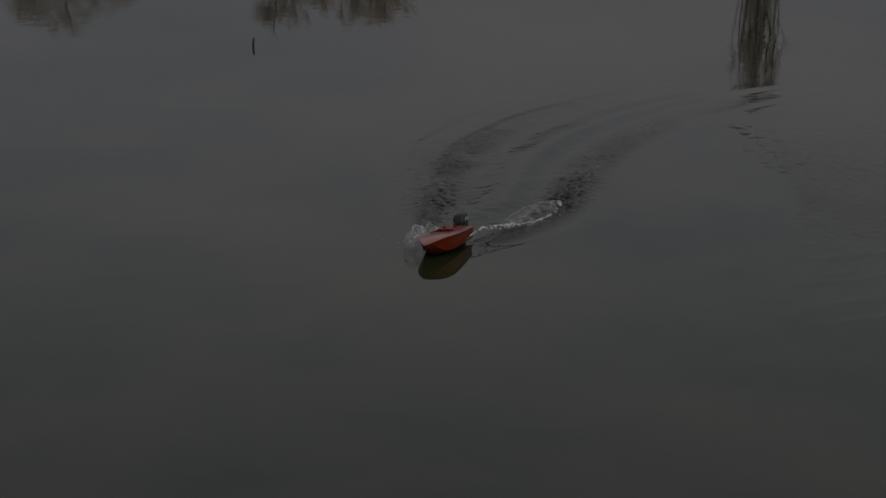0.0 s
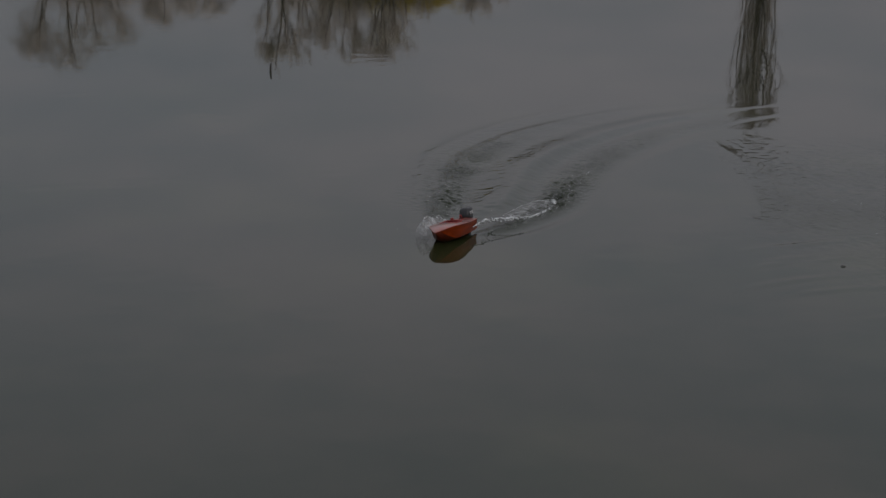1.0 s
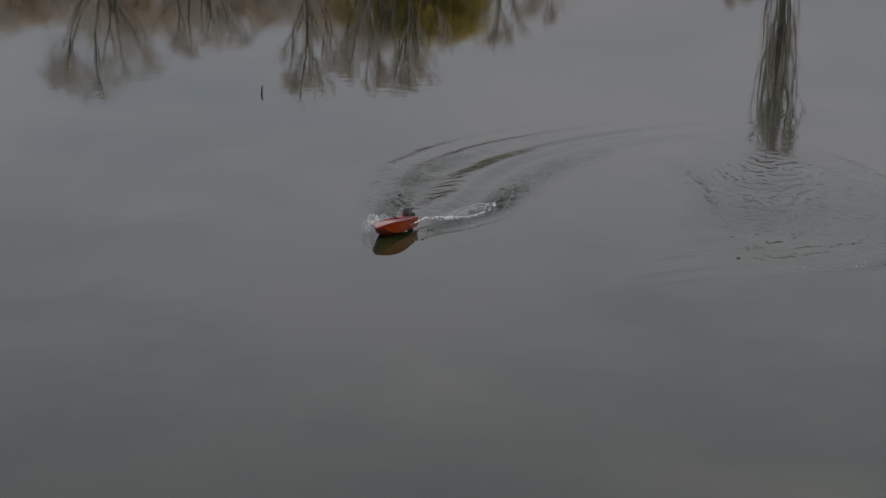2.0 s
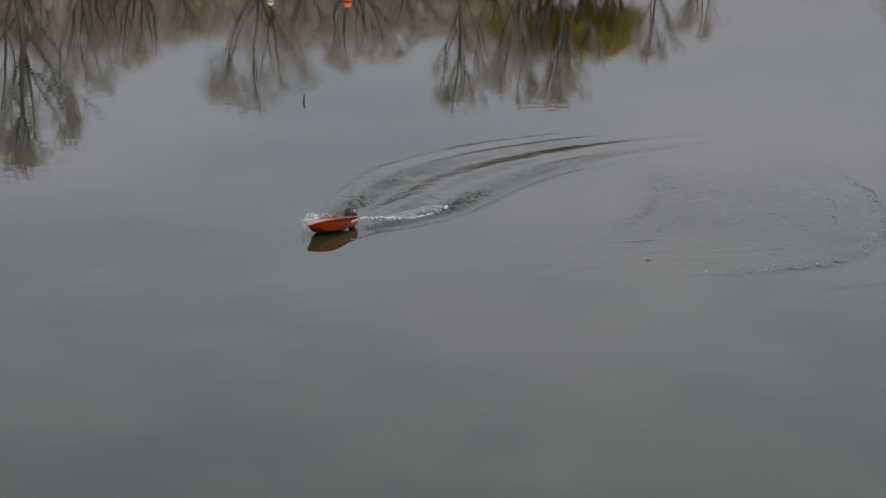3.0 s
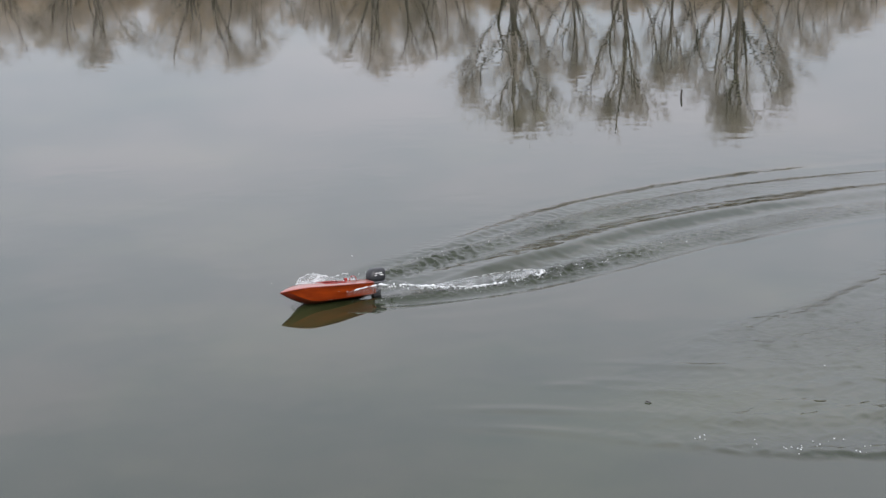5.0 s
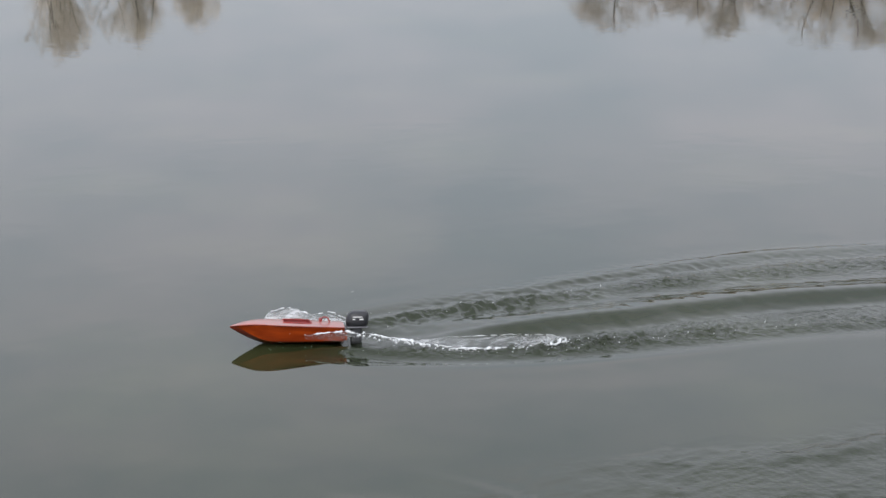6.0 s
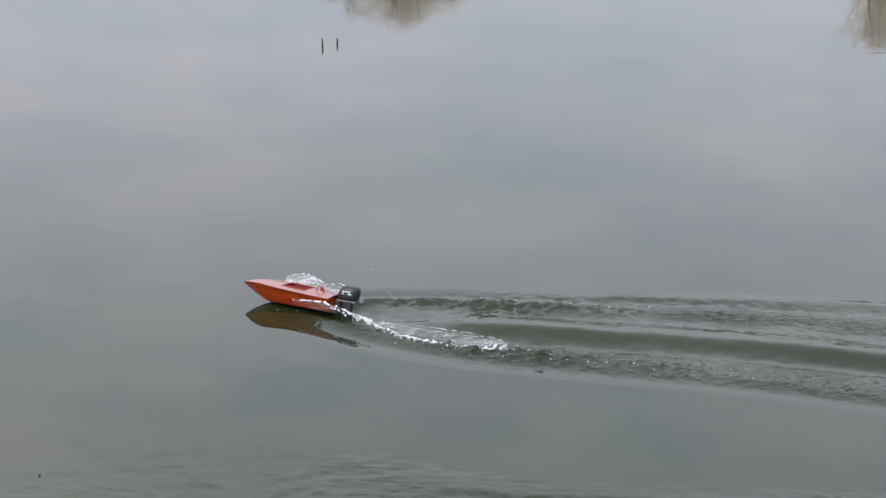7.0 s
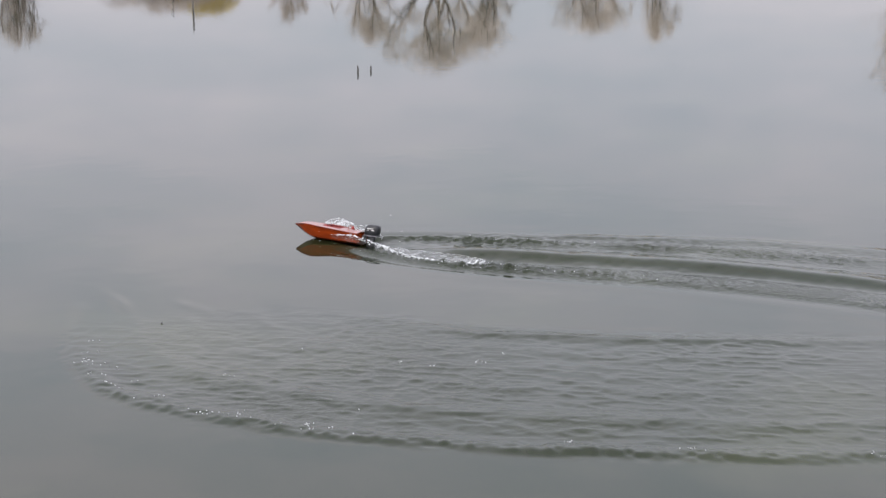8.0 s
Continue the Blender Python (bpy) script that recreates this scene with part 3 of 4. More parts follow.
TREES = (
    (poplar, -12.5, 20.1, 4.2),
    (dome_a, 15.0, 14.7, 11.5), (dome_b, 11.1, 11.1, 10.5), (tall_b, 6.8, 15.1, 8.0), (dome_b, 4.1, 14.4, 7.5), (tall_a, 2.7, 14.3, 8.0),
    (tall_b, -1.2, 10.1, 5.6), (dome_b, -3.0, 7.7, 4.6), (dome_b, 19.8, 10.9, 9.5), (tall_a, 24.6, 20.3, 12.0), (tall_b, 29.1, 19.7, 11.5),
    (tall_a, 33.1, 20.0, 12.0), (dome_a, 22.0, 13.2, 7.5), (tall_b, 27.0, 16.0, 8.0), (tall_b, 31.2, 15.6, 8.0), (dome_b, 38.3, 14.2, 13.0), (dome_a, 36.2, 12.5, 8.0), (dome_b, 40.9, 11.0, 5.0), (dome_b, 43.6, 10.0, 4.5),
    (dome_a, 45.6, 13.1, 13.0), (dome_b, 50.4, 12.2, 12.0),
    (dome_a, 53.9, 11.6, 11.0), (pale_a, 76.4, 13.2, 8.5), (pale_a, 73.4, 12.2, 7.5), (pale_a, 71.1, 10.9, 5.5), (pale_a, 86.2, 8.7, 4.5),
    (pale_a, 95.1, 11.5, 12.0), (pale_a, 93.0, 9.4, 7.0), (pale_a, 97.8, 9.0, 6.0), (pale_a, 88.8, 8.0, 9.0), (dome_b, 101.2, 6.8, 3.6), (poplar, 111.8, 8.7, 4.0),
    (dome_b, 105.9, 5.9, 11.0), (dome_b, 61.0, 8.0, 8.0), (dome_b, 66.5, 7.6, 7.0), (dome_b, -10.6, 5.7, 3.6),
)
for k, (ob, az, h, w) in enumerate(TREES):
    plant(ob, az, h, w, k * 1.9)
BROWN = ((40.8, 8.5, 5.0), (43.8, 8.5, 5.0), (24.0, 10.4, 7.0), (38.6, 10.7, 13.0), (28.0, 8.8, 8.0), (31.5, 8.4, 8.0), (18.0, 9.0, 9.0), (46.0, 10.6, 11.0), (34.5, 8.8, 8.0),
         (13.0, 9.0, 10.0), (9.0, 8.4, 8.0), (21.0, 9.2, 8.0), (50.0, 8.6, 10.0), (5.4, 9.2, 8.0), (53.5, 8.0, 8.0), (26.0, 9.4, 7.0))
for k, (az, h, w) in enumerate(BROWN):
    plant(brown, az, h, w, k * 2.3, 1.06)
# low growth under the trees
for k in range(15):
    plant(brown, 19.5 + 2.4 * k + 0.3 * math.sin(k * 2.7), 6.6 + 0.8 * math.sin(k * 1.9), 6.5, k * 1.7, 1.12)
for k in range(8):
    plant(brown, 4.0 + 2.0 * k + 0.4 * math.sin(k * 2.3), 5.9 + 0.5 * math.sin(k * 2.9), 6.0, k * 0.9, 1.12)
# a second row, farther back
for k, (az, h, w) in enumerate(((6.0, 7.6, 9.0), (11.6, 7.8, 8.0), (14.4, 8.2, 8.0), (17.2, 8.3, 9.0), (20.4, 8.6, 8.0), (25.6, 9.0, 9.0), (29.4, 9.0, 9.0),
                                (32.6, 8.8, 9.0), (35.4, 9.2, 9.0), (38.0, 8.6, 9.0), (46.6, 8.4, 10.0), (51.0, 8.0, 10.0))):
    plant(dome_b, az, h, w, k * 2.9 + 0.7, 1.2)
for k in range(21):  # and a hazy third
    plant(dome_a if k % 3 else dome_b, 2.0 + 2.55 * k + 0.5 * math.sin(k * 2.1), 8.9 + 0.9 * math.sin(k * 1.7), 10.5, k * 1.1, 1.36)
for k, (az, h, w) in enumerate(((3.1, 10.0, 10.0), (0.4, 9.4, 6.5), (1.6, 10.0, 8.0), (104.6, 6.2, 6.5))):
    plant(willow, az, h, w, k * 1.3, 1.03)
for ob in (tall_a, tall_b, dome_a, dome_b, brown, willow, poplar, pale_a):
    for o in (*ob.children_recursive, ob):
        bpy.data.objects.remove(o)


def build_mast(az, height, seed):
    """A slim dark pole on the far bank, with a foot and a short cross-arm."""
    rng = random.Random(seed)
    root = new("bank_pole")
    a = radians(az)
    mesh_object("pole", *tube([(0, 0, -0.4), (0, 0, height * 0.5), (0.02, 0, height)], [0.11, 0.095, 0.07], 8), M_STAKE, root)
    mesh_object("foot", *tube([(0, 0, -0.2), (0, 0, 0.25)], [0.22, 0.18], 10), M_GREY, root)
    mesh_object("cap", *tube([(-0.35, 0, height - 0.1), (0, 0, height), (0.35, 0, height - 0.1)], [0.05, 0.07, 0.05], 6), M_STAKE, root)
    root.matrix_basis = Matrix.Translation((-math.sin(a) * 127, math.cos(a) * 127, 0.45)) @ Matrix.Rotation(rng.uniform(0, 3), 4, "Z")
    return tagged(root, "slim dark pole standing on the grassy bank", "pole", group="poles on the bank")


build_mast(105.0, 6.7, 1)
build_mast(105.8, 5.2, 2)


# ------------------------------------------------------------------ the model boat
def build_boat():
    boat = new("model_boat")
    L, DECK_Z = 0.415, 0.069

    def half_beam(u):
        return 0.082 * (1 - max(0.0, (u - 0.42) / 0.58) ** 2.8) * (0.93 + 0.07 * min(1, u / 0.3)) + 0.0006

    def sheer(u):
        return DECK_Z + 0.020 * u - 0.020 * max(0.0, (u - 0.70) / 0.30) ** 2

    def keel(u):
        return 0.0 if u < 0.66 else 0.064 * ((u - 0.66) / 0.34) ** 1.75

    def section(u):
        b, s, k = half_beam(u), sheer(u), keel(u)
        ch = min(s - 0.004, k + (0.016 if u < 0.6 else 0.016 + 0.02 * (u - 0.6)))
        c = b * (0.86 - 0.1 * u)
        return b, s, k, c, ch
    us = [i / 26 for i in range(27)]
    X = lambda u: (u - 0.5) * L + (0.015 * u ** 6)
    # topsides: chine to sheer, both sides and the transom
    bm = bmesh.new()
    rows = []
    for u in us:
        b, s, k, c, ch = section(u)
        rows.append([bm.verts.new((X(u), sgn * (c + (b - c) * q), ch + (s - ch) * q)) for sgn in (-1, 1) for q in (0, 0.35, 0.7, 1.0)])
    for i in range(26):
        for o in (0, 4):
            for q in range(3):
                bm.faces.new((rows[i][o + q], rows[i + 1][o + q], rows[i + 1][o + q + 1], rows[i][o + q + 1]))
    r = rows[0]
    for q in range(3):
        bm.faces.new((r[q], r[q + 1], r[4 + q + 1], r[4 + q]))
    part("hull", bm, M_HULL, boat, "orange-red varnished mahogany topsides")
    # bottom: keel to chine, standing 1 mm clear of the topsides' lower edge
    bm = bmesh.new()
    rows = []
    for u in us:
        b, s, k, c, ch = section(u)
        rows.append([bm.verts.new((X(u), y, z - 0.001)) for y, z in ((-c * 1.012, ch + .001), (-c * .5, (ch + k) / 2 - .001), (0, k), (c * .5, (ch + k) / 2 - .001), (c * 1.012, ch + .001))])
    for i in range(26):
        for q in range(4):
            bm.faces.new((rows[i][q], rows[i][q + 1], rows[i + 1][q + 1], rows[i + 1][q]))
    bm.faces.new(rows[0])
    part("hull_bottom", bm, M_BOTTOM, boat, "dark red painted bottom")
    # deck with the cockpit left open
    C0, C1, CW = 0.30, 0.55, 0.052
    def deck_z(u, y):
        b = half_beam(u)
        return sheer(u) + 0.007 * (1 - (y / max(b, 1e-4)) ** 2) * min(1, b / 0.05)
    du = sorted(set(us + [C0, C1]))
    bm = bmesh.new()
    rows = []
    for u in du:
        b = half_beam(u)
        inner = min(CW - 0.008 * abs(u - 0.42) / 0.13, b * 0.68)
        ys = [-b, -(b + inner) / 2, -inner, -inner / 2, 0, inner / 2, inner, (b + inner) / 2, b]
        rows.append([bm.verts.new((X(u), y, deck_z(u, y) + 0.001)) for y in ys])
    for i in range(len(du) - 1):
        hole = C0 - 1e-6 <= du[i] and du[i + 1] <= C1 + 1e-6
        for q in range(8):
            if hole and 2 <= q <= 5:
                continue
            bm.faces.new((rows[i][q], rows[i + 1][q], rows[i + 1][q + 1], rows[i][q + 1]))
    part("deck", bm, M_DECK, boat, "varnished wooden deck with the sky's pale sheen in its colour")
    # rubbing strake along each sheer
    for sgn in (-1, 1):
        pts = [(X(u), sgn * (half_beam(u) + 0.001), sheer(u) - 0.001) for u in us]
        mesh_object("rubbing_strake", *tube(pts, [0.0022] * 27, 6), M_DECK, boat)
    # cockpit tub
    bm = bmesh.new()
    top, low = [], []
    zf = 0.022
    for u, sgn in ((C0, -1), (C1, -1), (C1, 1), (C0, 1)):
        w = CW - 0.008 * abs(u - 0.42) / 0.13
        top.append(bm.verts.new((X(u), sgn * w, deck_z(u, w) - 0.0005)))
        low.append(bm.verts.new((X(u), sgn * (w - 0.004), zf)))
    for i in range(4):
        j = (i + 1) % 4
        bm.faces.new((top[i], top[j], low[j], low[i]))
    bm.faces.new(low)
    part("cockpit", bm, M_TUB, boat, "dark red open cockpit", smooth=False)
    # coaming bars
    corners = [(X(u), sgn * (CW - 0.008 * abs(u - 0.42) / 0.13), deck_z(u, CW) + 0.002) for u, sgn in ((C0, -1), (C1, -1), (C1, 1), (C0, 1))]
    for i in range(4):
        a, b = Vector(corners[i]), Vector(corners[(i + 1) % 4])
        mesh_object("coaming", *tube([a, a.lerp(b, 0.5) + Vector((0, 0, .001)), b], [0.0028] * 3, 6), M_TRIM, boat)
    # row of small white cushions on a bench
    bm = bmesh.new()
    box(bm, X(0.41), 0, 0.032, 0.022, 0.088, 0.02, 0.003)
    part("bench", bm, M_TUB, boat)
    for k in range(4):
        bm = bmesh.new()
        box(bm, X(0.41), -0.030 + 0.020 * k, 0.049, 0.014, 0.013, 0.016, 0.004, 3)
        part("white_cushion", bm, M_WHITE, boat, "small white block on the bench")
    # red steering-cable loop behind the cockpit
    pts = [(X(0.17) + 0.018 * math.cos(w), 0.012, deck_z(0.17, 0) + 0.018 * math.sin(w) * 1.2) for w in [math.pi * k / 10 for k in range(11)]]
    mesh_object("cable_loop", *tube(pts, [0.0024] * 11, 6), M_TRIM, boat, "red steering cable loop")
    bm = bmesh.new()
    box(bm, X(0.2), -0.03, deck_z(0.2, .03) + 0.006, 0.012, 0.014, 0.012, 0.002)
    part("deck_fitting", bm, M_TRIM, boat)
    # orange-red transom blocks with a bright plate each
    for sgn in (-1, 1):
        bm = bmesh.new()
        box(bm, X(0) - 0.006, sgn * 0.052, 0.034, 0.010, 0.036, 0.032, 0.004)
        part("trim_tab", bm, M_HULL, boat)
    # outboard motor
    motor = new("outboard_motor")
    motor.parent = boat
    tagged(motor, "black outboard motor with white markings")
    mx = X(0) - 0.054
    bm = bmesh.new()
    secs = []
    for z, lx, ly, off in ((0.060, .034, .022, 0), (0.065, .041, .027, 0), (0.082, .044, .030, -.001), (0.101, .042, .029, -.004), (0.114, .037, .026, -.007), (0.120, .029, .020, -.008), (0.122, .015, .010, -.008)):
        ring = []
        for k in range(20):
            w = 2 * math.pi * k / 20
            cw, sw = math.cos(w), math.sin(w)
            ring.append(bm.verts.new((mx + off + lx * math.copysign(abs(cw) ** 0.55, cw), ly * math.copysign(abs(sw) ** 0.6, sw), z)))
        secs.append(ring)
    for a, b in zip(secs, secs[1:]):
        for k in range(20):
            bm.faces.new((a[k], a[(k + 1) % 20], b[(k + 1) % 20], b[k]))
    bm.faces.new(secs[0])
    bm.faces.new(secs[-1])
    part("cowl", bm, M_BLACK, motor, "glossy black engine cowl")
    bm = bmesh.new()
    box(bm, mx, 0, 0.060, 0.084, 0.056, 0.006, 0.002)
    part("cowl_band", bm, M_GREY, motor)
    for sgn in (-1, 1):
        for k, (dx, dz, wx, hz) in enumerate(((0.000, 0.101, 0.036, 0.003), (-0.016, 0.092, 0.016, 0.004), (0.014, 0.092, 0.010, 0.003))):
            bm = bmesh.new()
            box(bm, mx + dx, sgn * 0.0300, dz, wx, 0.0012, hz)
            part("marking", bm, M_WHITE, motor, "white marking on the cowl", smooth=False)
    bm = bmesh.new()
    box(bm, mx + 0.002, 0, 0.026, 0.044, 0.024, 0.072, 0.008)
    part("leg", bm, M_BLACK, motor)
    bm = bmesh.new()
    box(bm, mx, 0, -0.020, 0.058, 0.014, 0.02, 0.006)
    box(bm, mx + 0.006, 0, -0.038, 0.022, 0.004, 0.022, 0.0015)
    part("gearcase", bm, M_BLACK, motor)
    bm = bmesh.new()
    for k in range(3):
        w = 2 * math.pi * k / 3
        box(bm, 0, 0, 0.011, 0.003, 0.010, 0.016, 0.001)
        bmesh.ops.rotate(bm, verts=bm.verts[-len(bm.verts) // (k + 1):], cent=(0, 0, 0), matrix=Matrix.Rotation(w, 3, "X"))
    bmesh.ops.translate(bm, verts=bm.verts, vec=(mx - 0.032, 0, -0.020))
    part("propeller", bm, M_GREY, motor)
    bm = bmesh.new()
    box(bm, X(0) - 0.009, 0, 0.040, 0.014, 0.030, 0.036, 0.003)
    part("clamp_bracket", bm, M_GREY, motor)
    a = math.atan2(AHEAD[1], AHEAD[0])
    boat.matrix_basis = Matrix.Translation((AHEAD[0] * 0.03, AHEAD[1] * 0.03, -0.005)) @ Matrix.Rotation(a, 4, "Z") @ Matrix.Rotation(radians(-2.8), 4, "Y") @ Matrix.Rotation(radians(8), 4, "X")
    return tagged(boat, "small orange mahogany speedboat model running on calm water", "model boat")


build_boat()


# ------------------------------------------------------------------ spray and foam of the running boat
def ground_xy(s, d):
    p = trail_point(np.array([s]))[0]
    q = trail_point(np.array([s + 0.02]))[0]
    t = (q - p) / np.linalg.norm(q - p)
    left = np.array([-t[1], t[0]])
    return p - left * d


def build_sheet(name, rows, seed, label):
    """A thin curling sheet of thrown water between two rims; rows of distance behind the stern, offset to port and height of the
    inner and of the outer rim, how far it arches between them, and how milky it is."""
    tab = np.array(rows)
    verts, faces, n, m = [], [], 70, 12
    for i in range(n + 1):
        k = i / n * (len(tab) - 1)
        s, d0, z0, d1, z1, arch = (np.interp(k, np.arange(len(tab)), tab[:, c]) for c in range(6))
        for j in range(m + 1):
            b = j / m
            jag = noise.noise(Vector((i * 0.30, j * 0.5, seed))) * 0.010 * (0.2 + b)
            g = ground_xy(s, d0 + (d1 - d0) * b + jag)
            z = z0 + (z1 - z0) * b + arch * math.sin(math.pi * b) + jag * 0.7
            verts.append((g[0], g[1], max(z, -0.003)))
    for i in range(n):
        for j in range(m):
            v = i * (m + 1) + j
            faces.append((v, v + 1, v + m + 2, v + m + 1))
    ob = tagged(mesh_object(name, verts, faces, M_SPRAY), label, "spray", kind="stuff")
    ob.data.attributes.new("milk", "FLOAT", "POINT").data.foreach_set("value", np.repeat(np.interp(np.linspace(0, len(tab) - 1, n + 1), np.arange(len(tab)), tab[:, 6]), m + 1))
    return ob


build_sheet("spray_sheet", ((-0.17, 0.082, 0.030, 0.088, 0.050, 0.0, 0.5), (-0.05, 0.084, 0.016, 0.108, 0.060, 0.004, 1.4), (0.06, 0.088, 0.008, 0.132, 0.054, 0.006, 1.5),
                            (0.20, 0.090, 0.004, 0.175, 0.026, 0.010, 1.2), (0.35, 0.110, 0.004, 0.245, 0.008, 0.014, 0.7), (0.52, 0.135, 0.004, 0.295, 0.006, 0.016, 0.6),
                            (0.68, 0.175, 0.006, 0.310, 0.008, 0.014, 0.7), (0.77, 0.235, 0.012, 0.290, 0.012, 0.003, 1.2)), 5, "thin clear spray sheet thrown from the hull's side")
build_sheet("spray_sheet", ((-0.36, -0.080, 0.030, -0.10, 0.030, 0.0, 0.8), (-0.30, -0.085, 0.055, -0.16, 0.030, 0.046, 1.7), (-0.21, -0.085, 0.060, -0.19, 0.020, 0.052, 1.8),
                            (-0.12, -0.085, 0.050, -0.16, 0.020, 0.026, 1.3), (-0.06, -0.085, 0.045, -0.17, 0.015, 0.034, 1.3), (0.01, -0.090, 0.025, -0.16, 0.010, 0.018, 1.0),
                            (0.05, -0.100, 0.006, -0.15, 0.004, 0.003, 0.8)), 9, "domed white spray beside the hull")


def build_strand(name, points, thick, seed, label):
    """A ragged rope of froth along points."""
    n = 150
    pts = np.array(points, dtype=float)
    k = np.linspace(0, len(pts) - 1, n)
    c = np.stack([np.interp(k, np.arange(len(pts)), pts[:, j]) for j in range(3)], 1)
    verts, faces, sides = [], [], 8
    for i in range(n):
        d = Vector(c[min(i + 1, n - 1)] - c[max(i - 1, 0)]).normalized()
        u = d.orthogonal().normalized()
        v = d.cross(u)
        taper = math.sin(math.pi * min(1.0, 0.04 + i / n)) ** 0.5 * max(0.05, min(1.0, 0.5 + 2.2 * noise.noise(Vector((i * 0.17, 3.3, seed)))))
        shift = Vector((noise.noise(Vector((i * 0.09, 1, seed))), noise.noise(Vector((i * 0.09, 5, seed))), noise.noise(Vector((i * 0.09, 9, seed))))) * thick * 2.2
        for j in range(sides):
            w = 2 * math.pi * j / sides
            lump = 0.2 + 1.5 * abs(noise.noise(Vector((i * 0.8, j * 1.1, seed)))) + 1.4 * max(0, noise.noise(Vector((i * 0.22, j * 0.4, seed + 4))))
            verts.append(Vector(c[i]) + shift + (u * math.cos(w) + v * math.sin(w)) * thick * lump * taper)
    for i in range(n - 1):
        for j in range(sides):
            j2 = (j + 1) % sides
            faces.append((i * sides + j, i * sides + j2, (i + 1) * sides + j2, (i + 1) * sides + j))
    return tagged(mesh_object(name, verts, faces, M_DROP), label, "foam", kind="stuff")


def strand_points(rows, side=1):
    return [(*ground_xy(s, side * d), z) for s, d, z in rows]


build_strand("foam_strand", strand_points(((-0.17, 0.086, 0.050), (-0.05, 0.105, 0.060), (0.06, 0.130, 0.054), (0.20, 0.175, 0.028), (0.30, 0.22, 0.014), (0.36, 0.248, 0.010))), 0.0066, 2, "white ragged rim of the thrown spray")
build_strand("foam_strand", strand_points(((0.33, 0.240, 0.010), (0.45, 0.280, 0.008), (0.56, 0.302, 0.008), (0.66, 0.312, 0.009), (0.73, 0.310, 0.012), (0.77, 0.285, 0.014), (0.76, 0.245, 0.015))), 0.0078, 6, "white ragged rim of the falling spray")
build_strand("foam_strand", strand_points(((0.77, 0.270, 0.014), (0.73, 0.205, 0.012), (0.62, 0.155, 0.010), (0.50, 0.130, 0.009), (0.30, 0.100, 0.008))), 0.0016, 14, "thin upper rim of the falling spray")
build_strand("foam_strand", strand_points(((-0.36, 0.10, 0.03), (-0.29, 0.125, 0.090), (-0.21, 0.135, 0.096), (-0.13, 0.12, 0.066), (-0.06, 0.13, 0.072), (0.01, 0.13, 0.038), (0.05, 0.12, 0.01)), -1), 0.0028, 11, "white rim of the domed spray")


def blob(rng, r):
    v = []
    for dx, dy, dz in ((1, 0, 0), (-1, 0, 0), (0, 1, 0), (0, -1, 0), (0, 0, 1), (0, 0, -1)):
        k = r * rng.uniform(0.6, 1.3)
        v.append((dx * k, dy * k, dz * k * 0.8))
    f = ((0, 2, 4), (2, 1, 4), (1, 3, 4), (3, 0, 4), (2, 0, 5), (1, 2, 5), (3, 1, 5), (0, 3, 5))
    return v, f


def build_drops(name, seed, count, place, label):
    rng = random.Random(seed)
    V, F = [], []
    for _ in range(count):
        x, y, z, r = place(rng)
        v, f = blob(rng, r)
        o = len(V)
        V += [(x + a, y + b, z + c) for a, b, c in v]
        F += [tuple(o + k for k in q) for q in f]
    return tagged(mesh_object(name, V, F, M_DROP), label, "foam", kind="stuff")


def crest_drop(rng):
    s = 0.35 + abs(rng.gauss(0, 0.6))
    side = 1 if rng.random() < 0.8 else -1
    d = side * (float(wake_half_width(np.array([s]))[0]) + rng.gauss(0, 0.022 + 0.01 * s))
    g = ground_xy(s, d)
    z = float(wake_height(np.array([g[0]]), np.array([g[1]]))[0])
    return g[0], g[1], z + abs(rng.gauss(0, 0.008)) * math.exp(-s), rng.uniform(0.0012, 0.0035)


def flung_drop(rng):
    s = rng.uniform(-0.45, 0.3)
    side = rng.choice((-1, 1))
    d = side * (0.09 + abs(rng.gauss(0, 0.08)))
    g = ground_xy(s, d)
    return g[0], g[1], abs(rng.gauss(0, 0.045)), rng.uniform(0.0008, 0.0022)


def rim_drop(rng):
    s = rng.uniform(0.25, 0.95)
    d = 0.31 - 0.12 * max(0.0, 0.45 - s) / 0.2 + rng.gauss(0, 0.016)
    g = ground_xy(s, d)
    return g[0], g[1], 0.004 + abs(rng.gauss(0, 0.012)), rng.uniform(0.0012, 0.0036)


def ring_bubble(rng):
    """Bubbles left along the outer edge of the turn, in small clusters."""
    pts, ks = turn_curve()
    seat = random.Random(rng.randint(0, 42))
    k = seat.randint(45, 120) if seat.random() < 0.55 else seat.randint(60, 215)
    t = pts[k + 1] - pts[k]
    t = t / np.linalg.norm(t)
    w = 0.35 + 0.40 * min(1.0, ks[k] / 0.3)
    d = w - abs(seat.gauss(0, 0.05)) if seat.random() < 0.8 else w * seat.uniform(-0.6, 1.0)
    x, y = pts[k][0] + t[1] * d + rng.gauss(0, 0.012), pts[k][1] - t[0] * d + rng.gauss(0, 0.016)
    z = float(turn_height(np.array([x]), np.array([y]))[0])
    return x, y, z + 0.001, rng.uniform(0.0012, 0.0040)


def rim_tooth(rng):
    s = rng.choice((rng.uniform(0.02, 0.4), rng.uniform(0.4, 0.78)))
    d = np.interp(s, (0.0, 0.2, 0.36, 0.56, 0.73, 0.78), (0.115, 0.175, 0.248, 0.302, 0.310, 0.28)) + rng.gauss(0.004, 0.006)
    z = np.interp(s, (0.0, 0.2, 0.36, 0.78), (0.056, 0.028, 0.010, 0.012)) - abs(rng.gauss(0, 0.007))
    g = ground_xy(s, d)
    return g[0], g[1], max(z, 0.002), rng.uniform(0.0025, 0.0075)


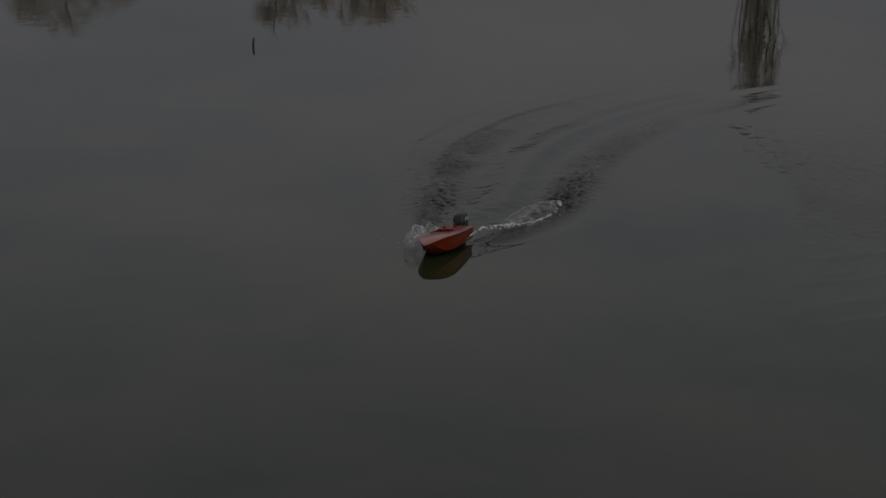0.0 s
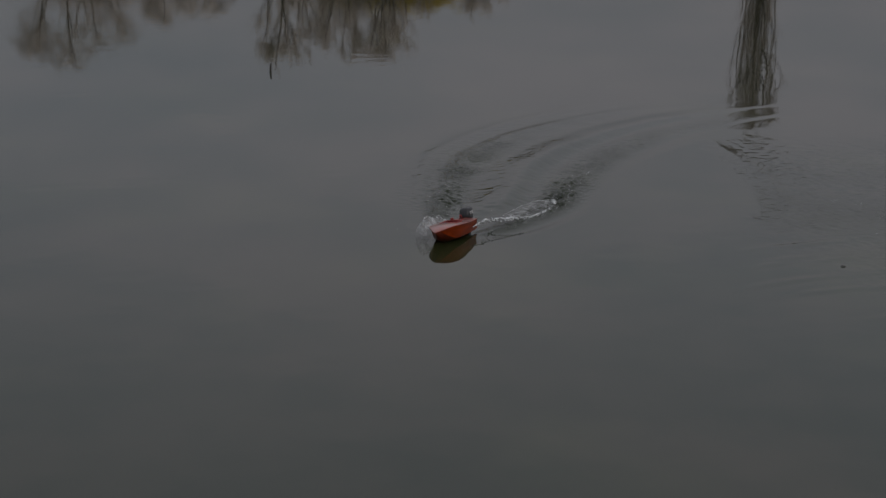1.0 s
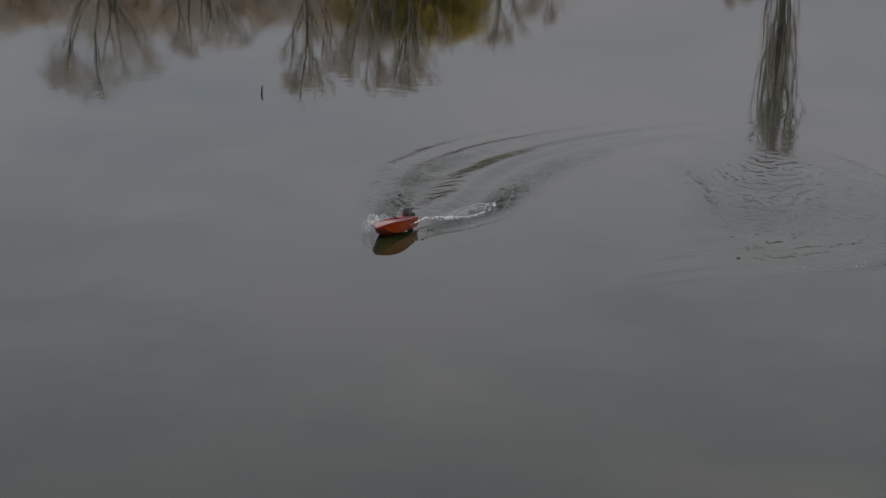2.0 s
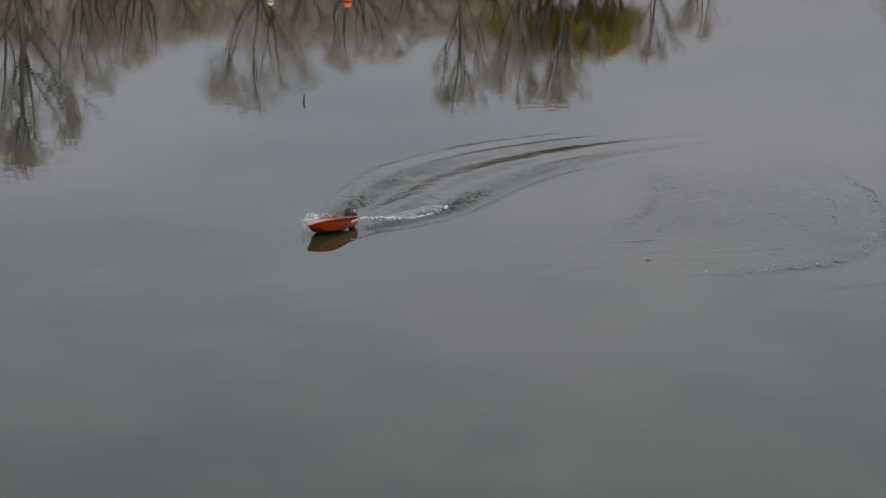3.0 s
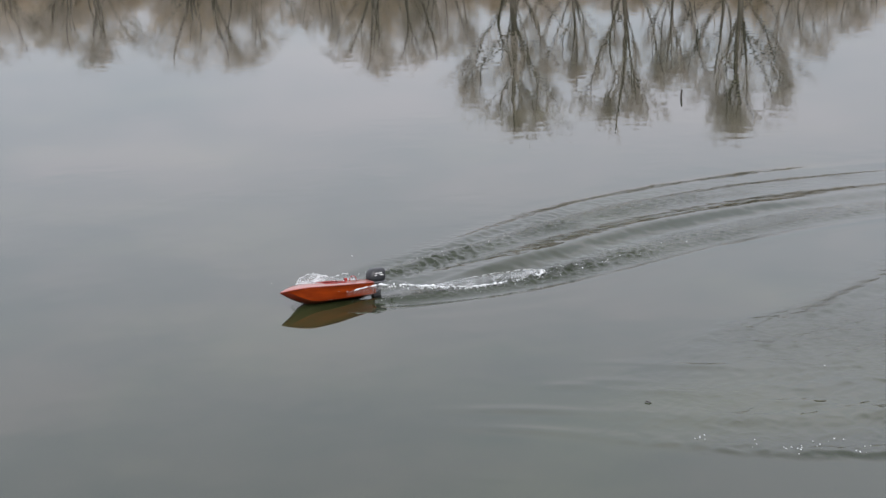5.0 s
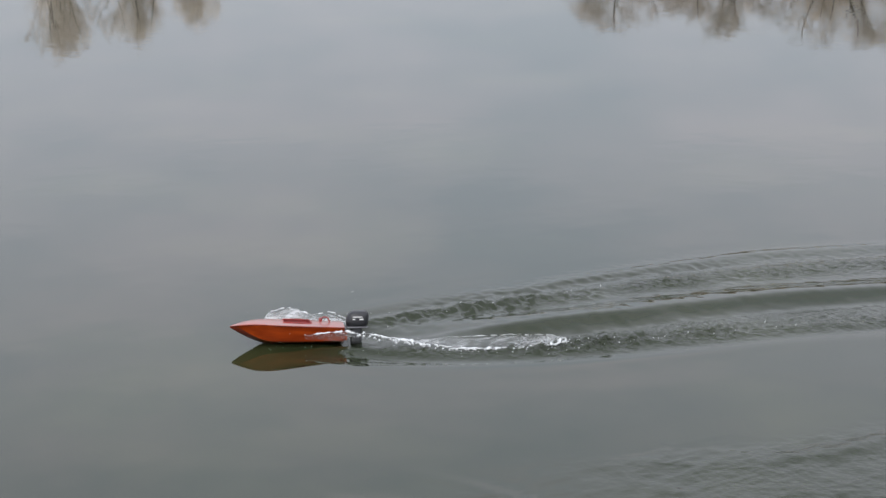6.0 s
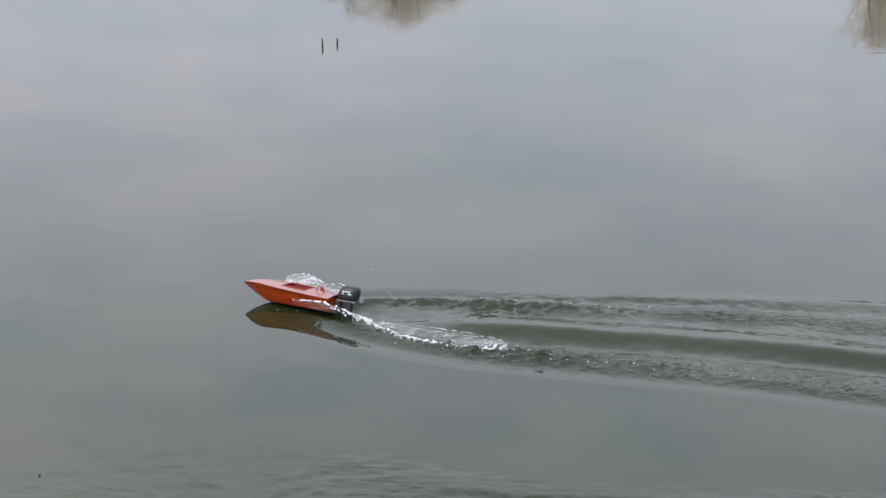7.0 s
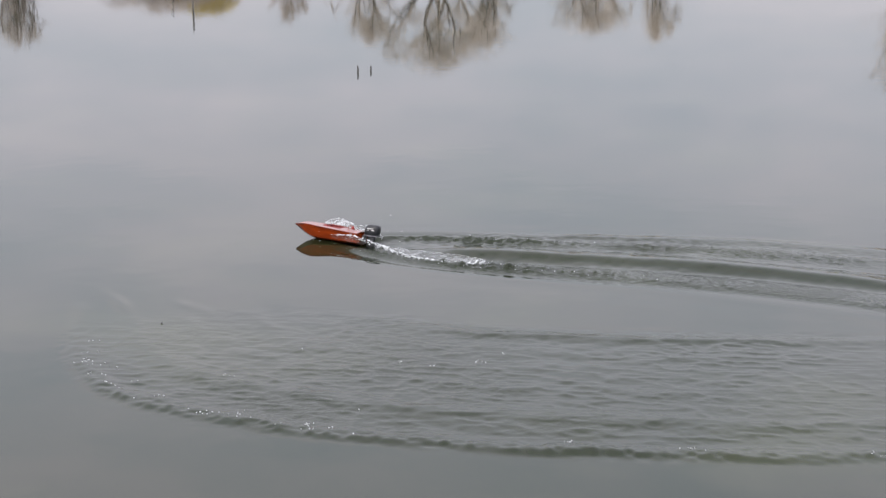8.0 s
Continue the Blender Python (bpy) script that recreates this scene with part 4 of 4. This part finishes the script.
build_drops("spray_teeth", 21, 90, rim_tooth, "ragged lumps hanging from the spray's rim")
build_drops("turn_bubbles", 12, 130, ring_bubble, "scattered foam bubbles on the wave's edge")
build_drops("spray_rim", 6, 36, rim_drop, "white broken rim of the spray sheet")
build_drops("wake_foam", 3, 75, crest_drop, "broken white foam along the wake's crests")
build_drops("flung_droplets", 4, 50, flung_drop, "fine water droplets thrown up beside the hull")


# ------------------------------------------------------------------ buoys, stakes and floating bits
def build_buoy(name, x, y, r, mat, label):
    bm = bmesh.new()
    prof = [(0.0, -0.55), (0.55, -0.45), (0.86, -0.2), (0.97, 0.1), (0.93, 0.45), (0.75, 0.78), (0.45, 0.98), (0.16, 1.06), (0.13, 1.18), (0.0, 1.19)]
    rings = []
    for pr, pz in prof:
        rings.append([bm.verts.new((math.cos(2 * math.pi * k / 20) * max(pr, .001) * r, math.sin(2 * math.pi * k / 20) * max(pr, .001) * r, pz * r)) for k in range(20)])
    for a, b in zip(rings, rings[1:]):
        for k in range(20):
            bm.faces.new((a[k], a[(k + 1) % 20], b[(k + 1) % 20], b[k]))
    root = new(name)
    part("float", bm, mat, root)
    pts = [(math.cos(2 * math.pi * k / 24) * r * 0.975, math.sin(2 * math.pi * k / 24) * r * 0.975, 0.06 * r) for k in range(25)]
    mesh_object("waterline_band", *tube(pts, [0.09 * r] * 25, 6), M_DARKBAND, root, "dark slimy waterline band")
    pts = [(0.16 * r * math.cos(w), 0, r * 1.2 + 0.16 * r * math.sin(w)) for w in [2 * math.pi * k / 12 for k in range(13)]]
    mesh_object("eye_ring", *tube(pts, [0.03 * r] * 13, 6), M_GREY, root)
    root.location = (x, y, 0)
    return tagged(root, label, "buoy")


build_buoy("orange_buoy", -5.8, 29.3, 0.125, M_ORANGE, "round orange mooring buoy floating on the lake")
build_buoy("cream_buoy", -7.7, 28.8, 0.095, M_CREAM, "small cream mooring buoy floating on the lake")


def build_stake(x, y, h, lean, label):
    root_pts = [(0, 0, -0.5), (0.003, 0, 0), (lean * 0.4, 0.004, h * 0.5), (lean, 0, h)]
    ob = mesh_object("stake", *tube(root_pts, [0.010, 0.010, 0.009, 0.007], 8), M_STAKE)
    ob.location = (x, y, 0)
    return tagged(ob, label, "stake", group="stakes in the lake")


build_stake(-1.7, 6.6, 0.075, 0.010, "short dark stake poking out of the water")
build_stake(-9.75, -1.30, 0.085, 0.012, "thick dark stake poking out of the water")
build_stake(-9.95, -1.17, 0.065, 0.003, "thin dark stake poking out of the water")


def build_bit(name, x, y, length, turn, label):
    pts = [(-length / 2, 0, 0.002), (-length / 6, length * 0.05, 0.005), (length / 5, length * 0.02, 0.004), (length / 2, -length * 0.06, 0.001)]
    ob = mesh_object(name, *tube(pts, [0.001, 0.0026, 0.0022, 0.001], 6), M_STAKE)
    ob.matrix_basis = pose(x, y, 0, 0, 0, turn)
    return tagged(ob, label, "driftwood", group="floating bits")


build_bit("floating_twig", 1.83, -0.47, 0.024, 10, "small dark twig floating on the water")
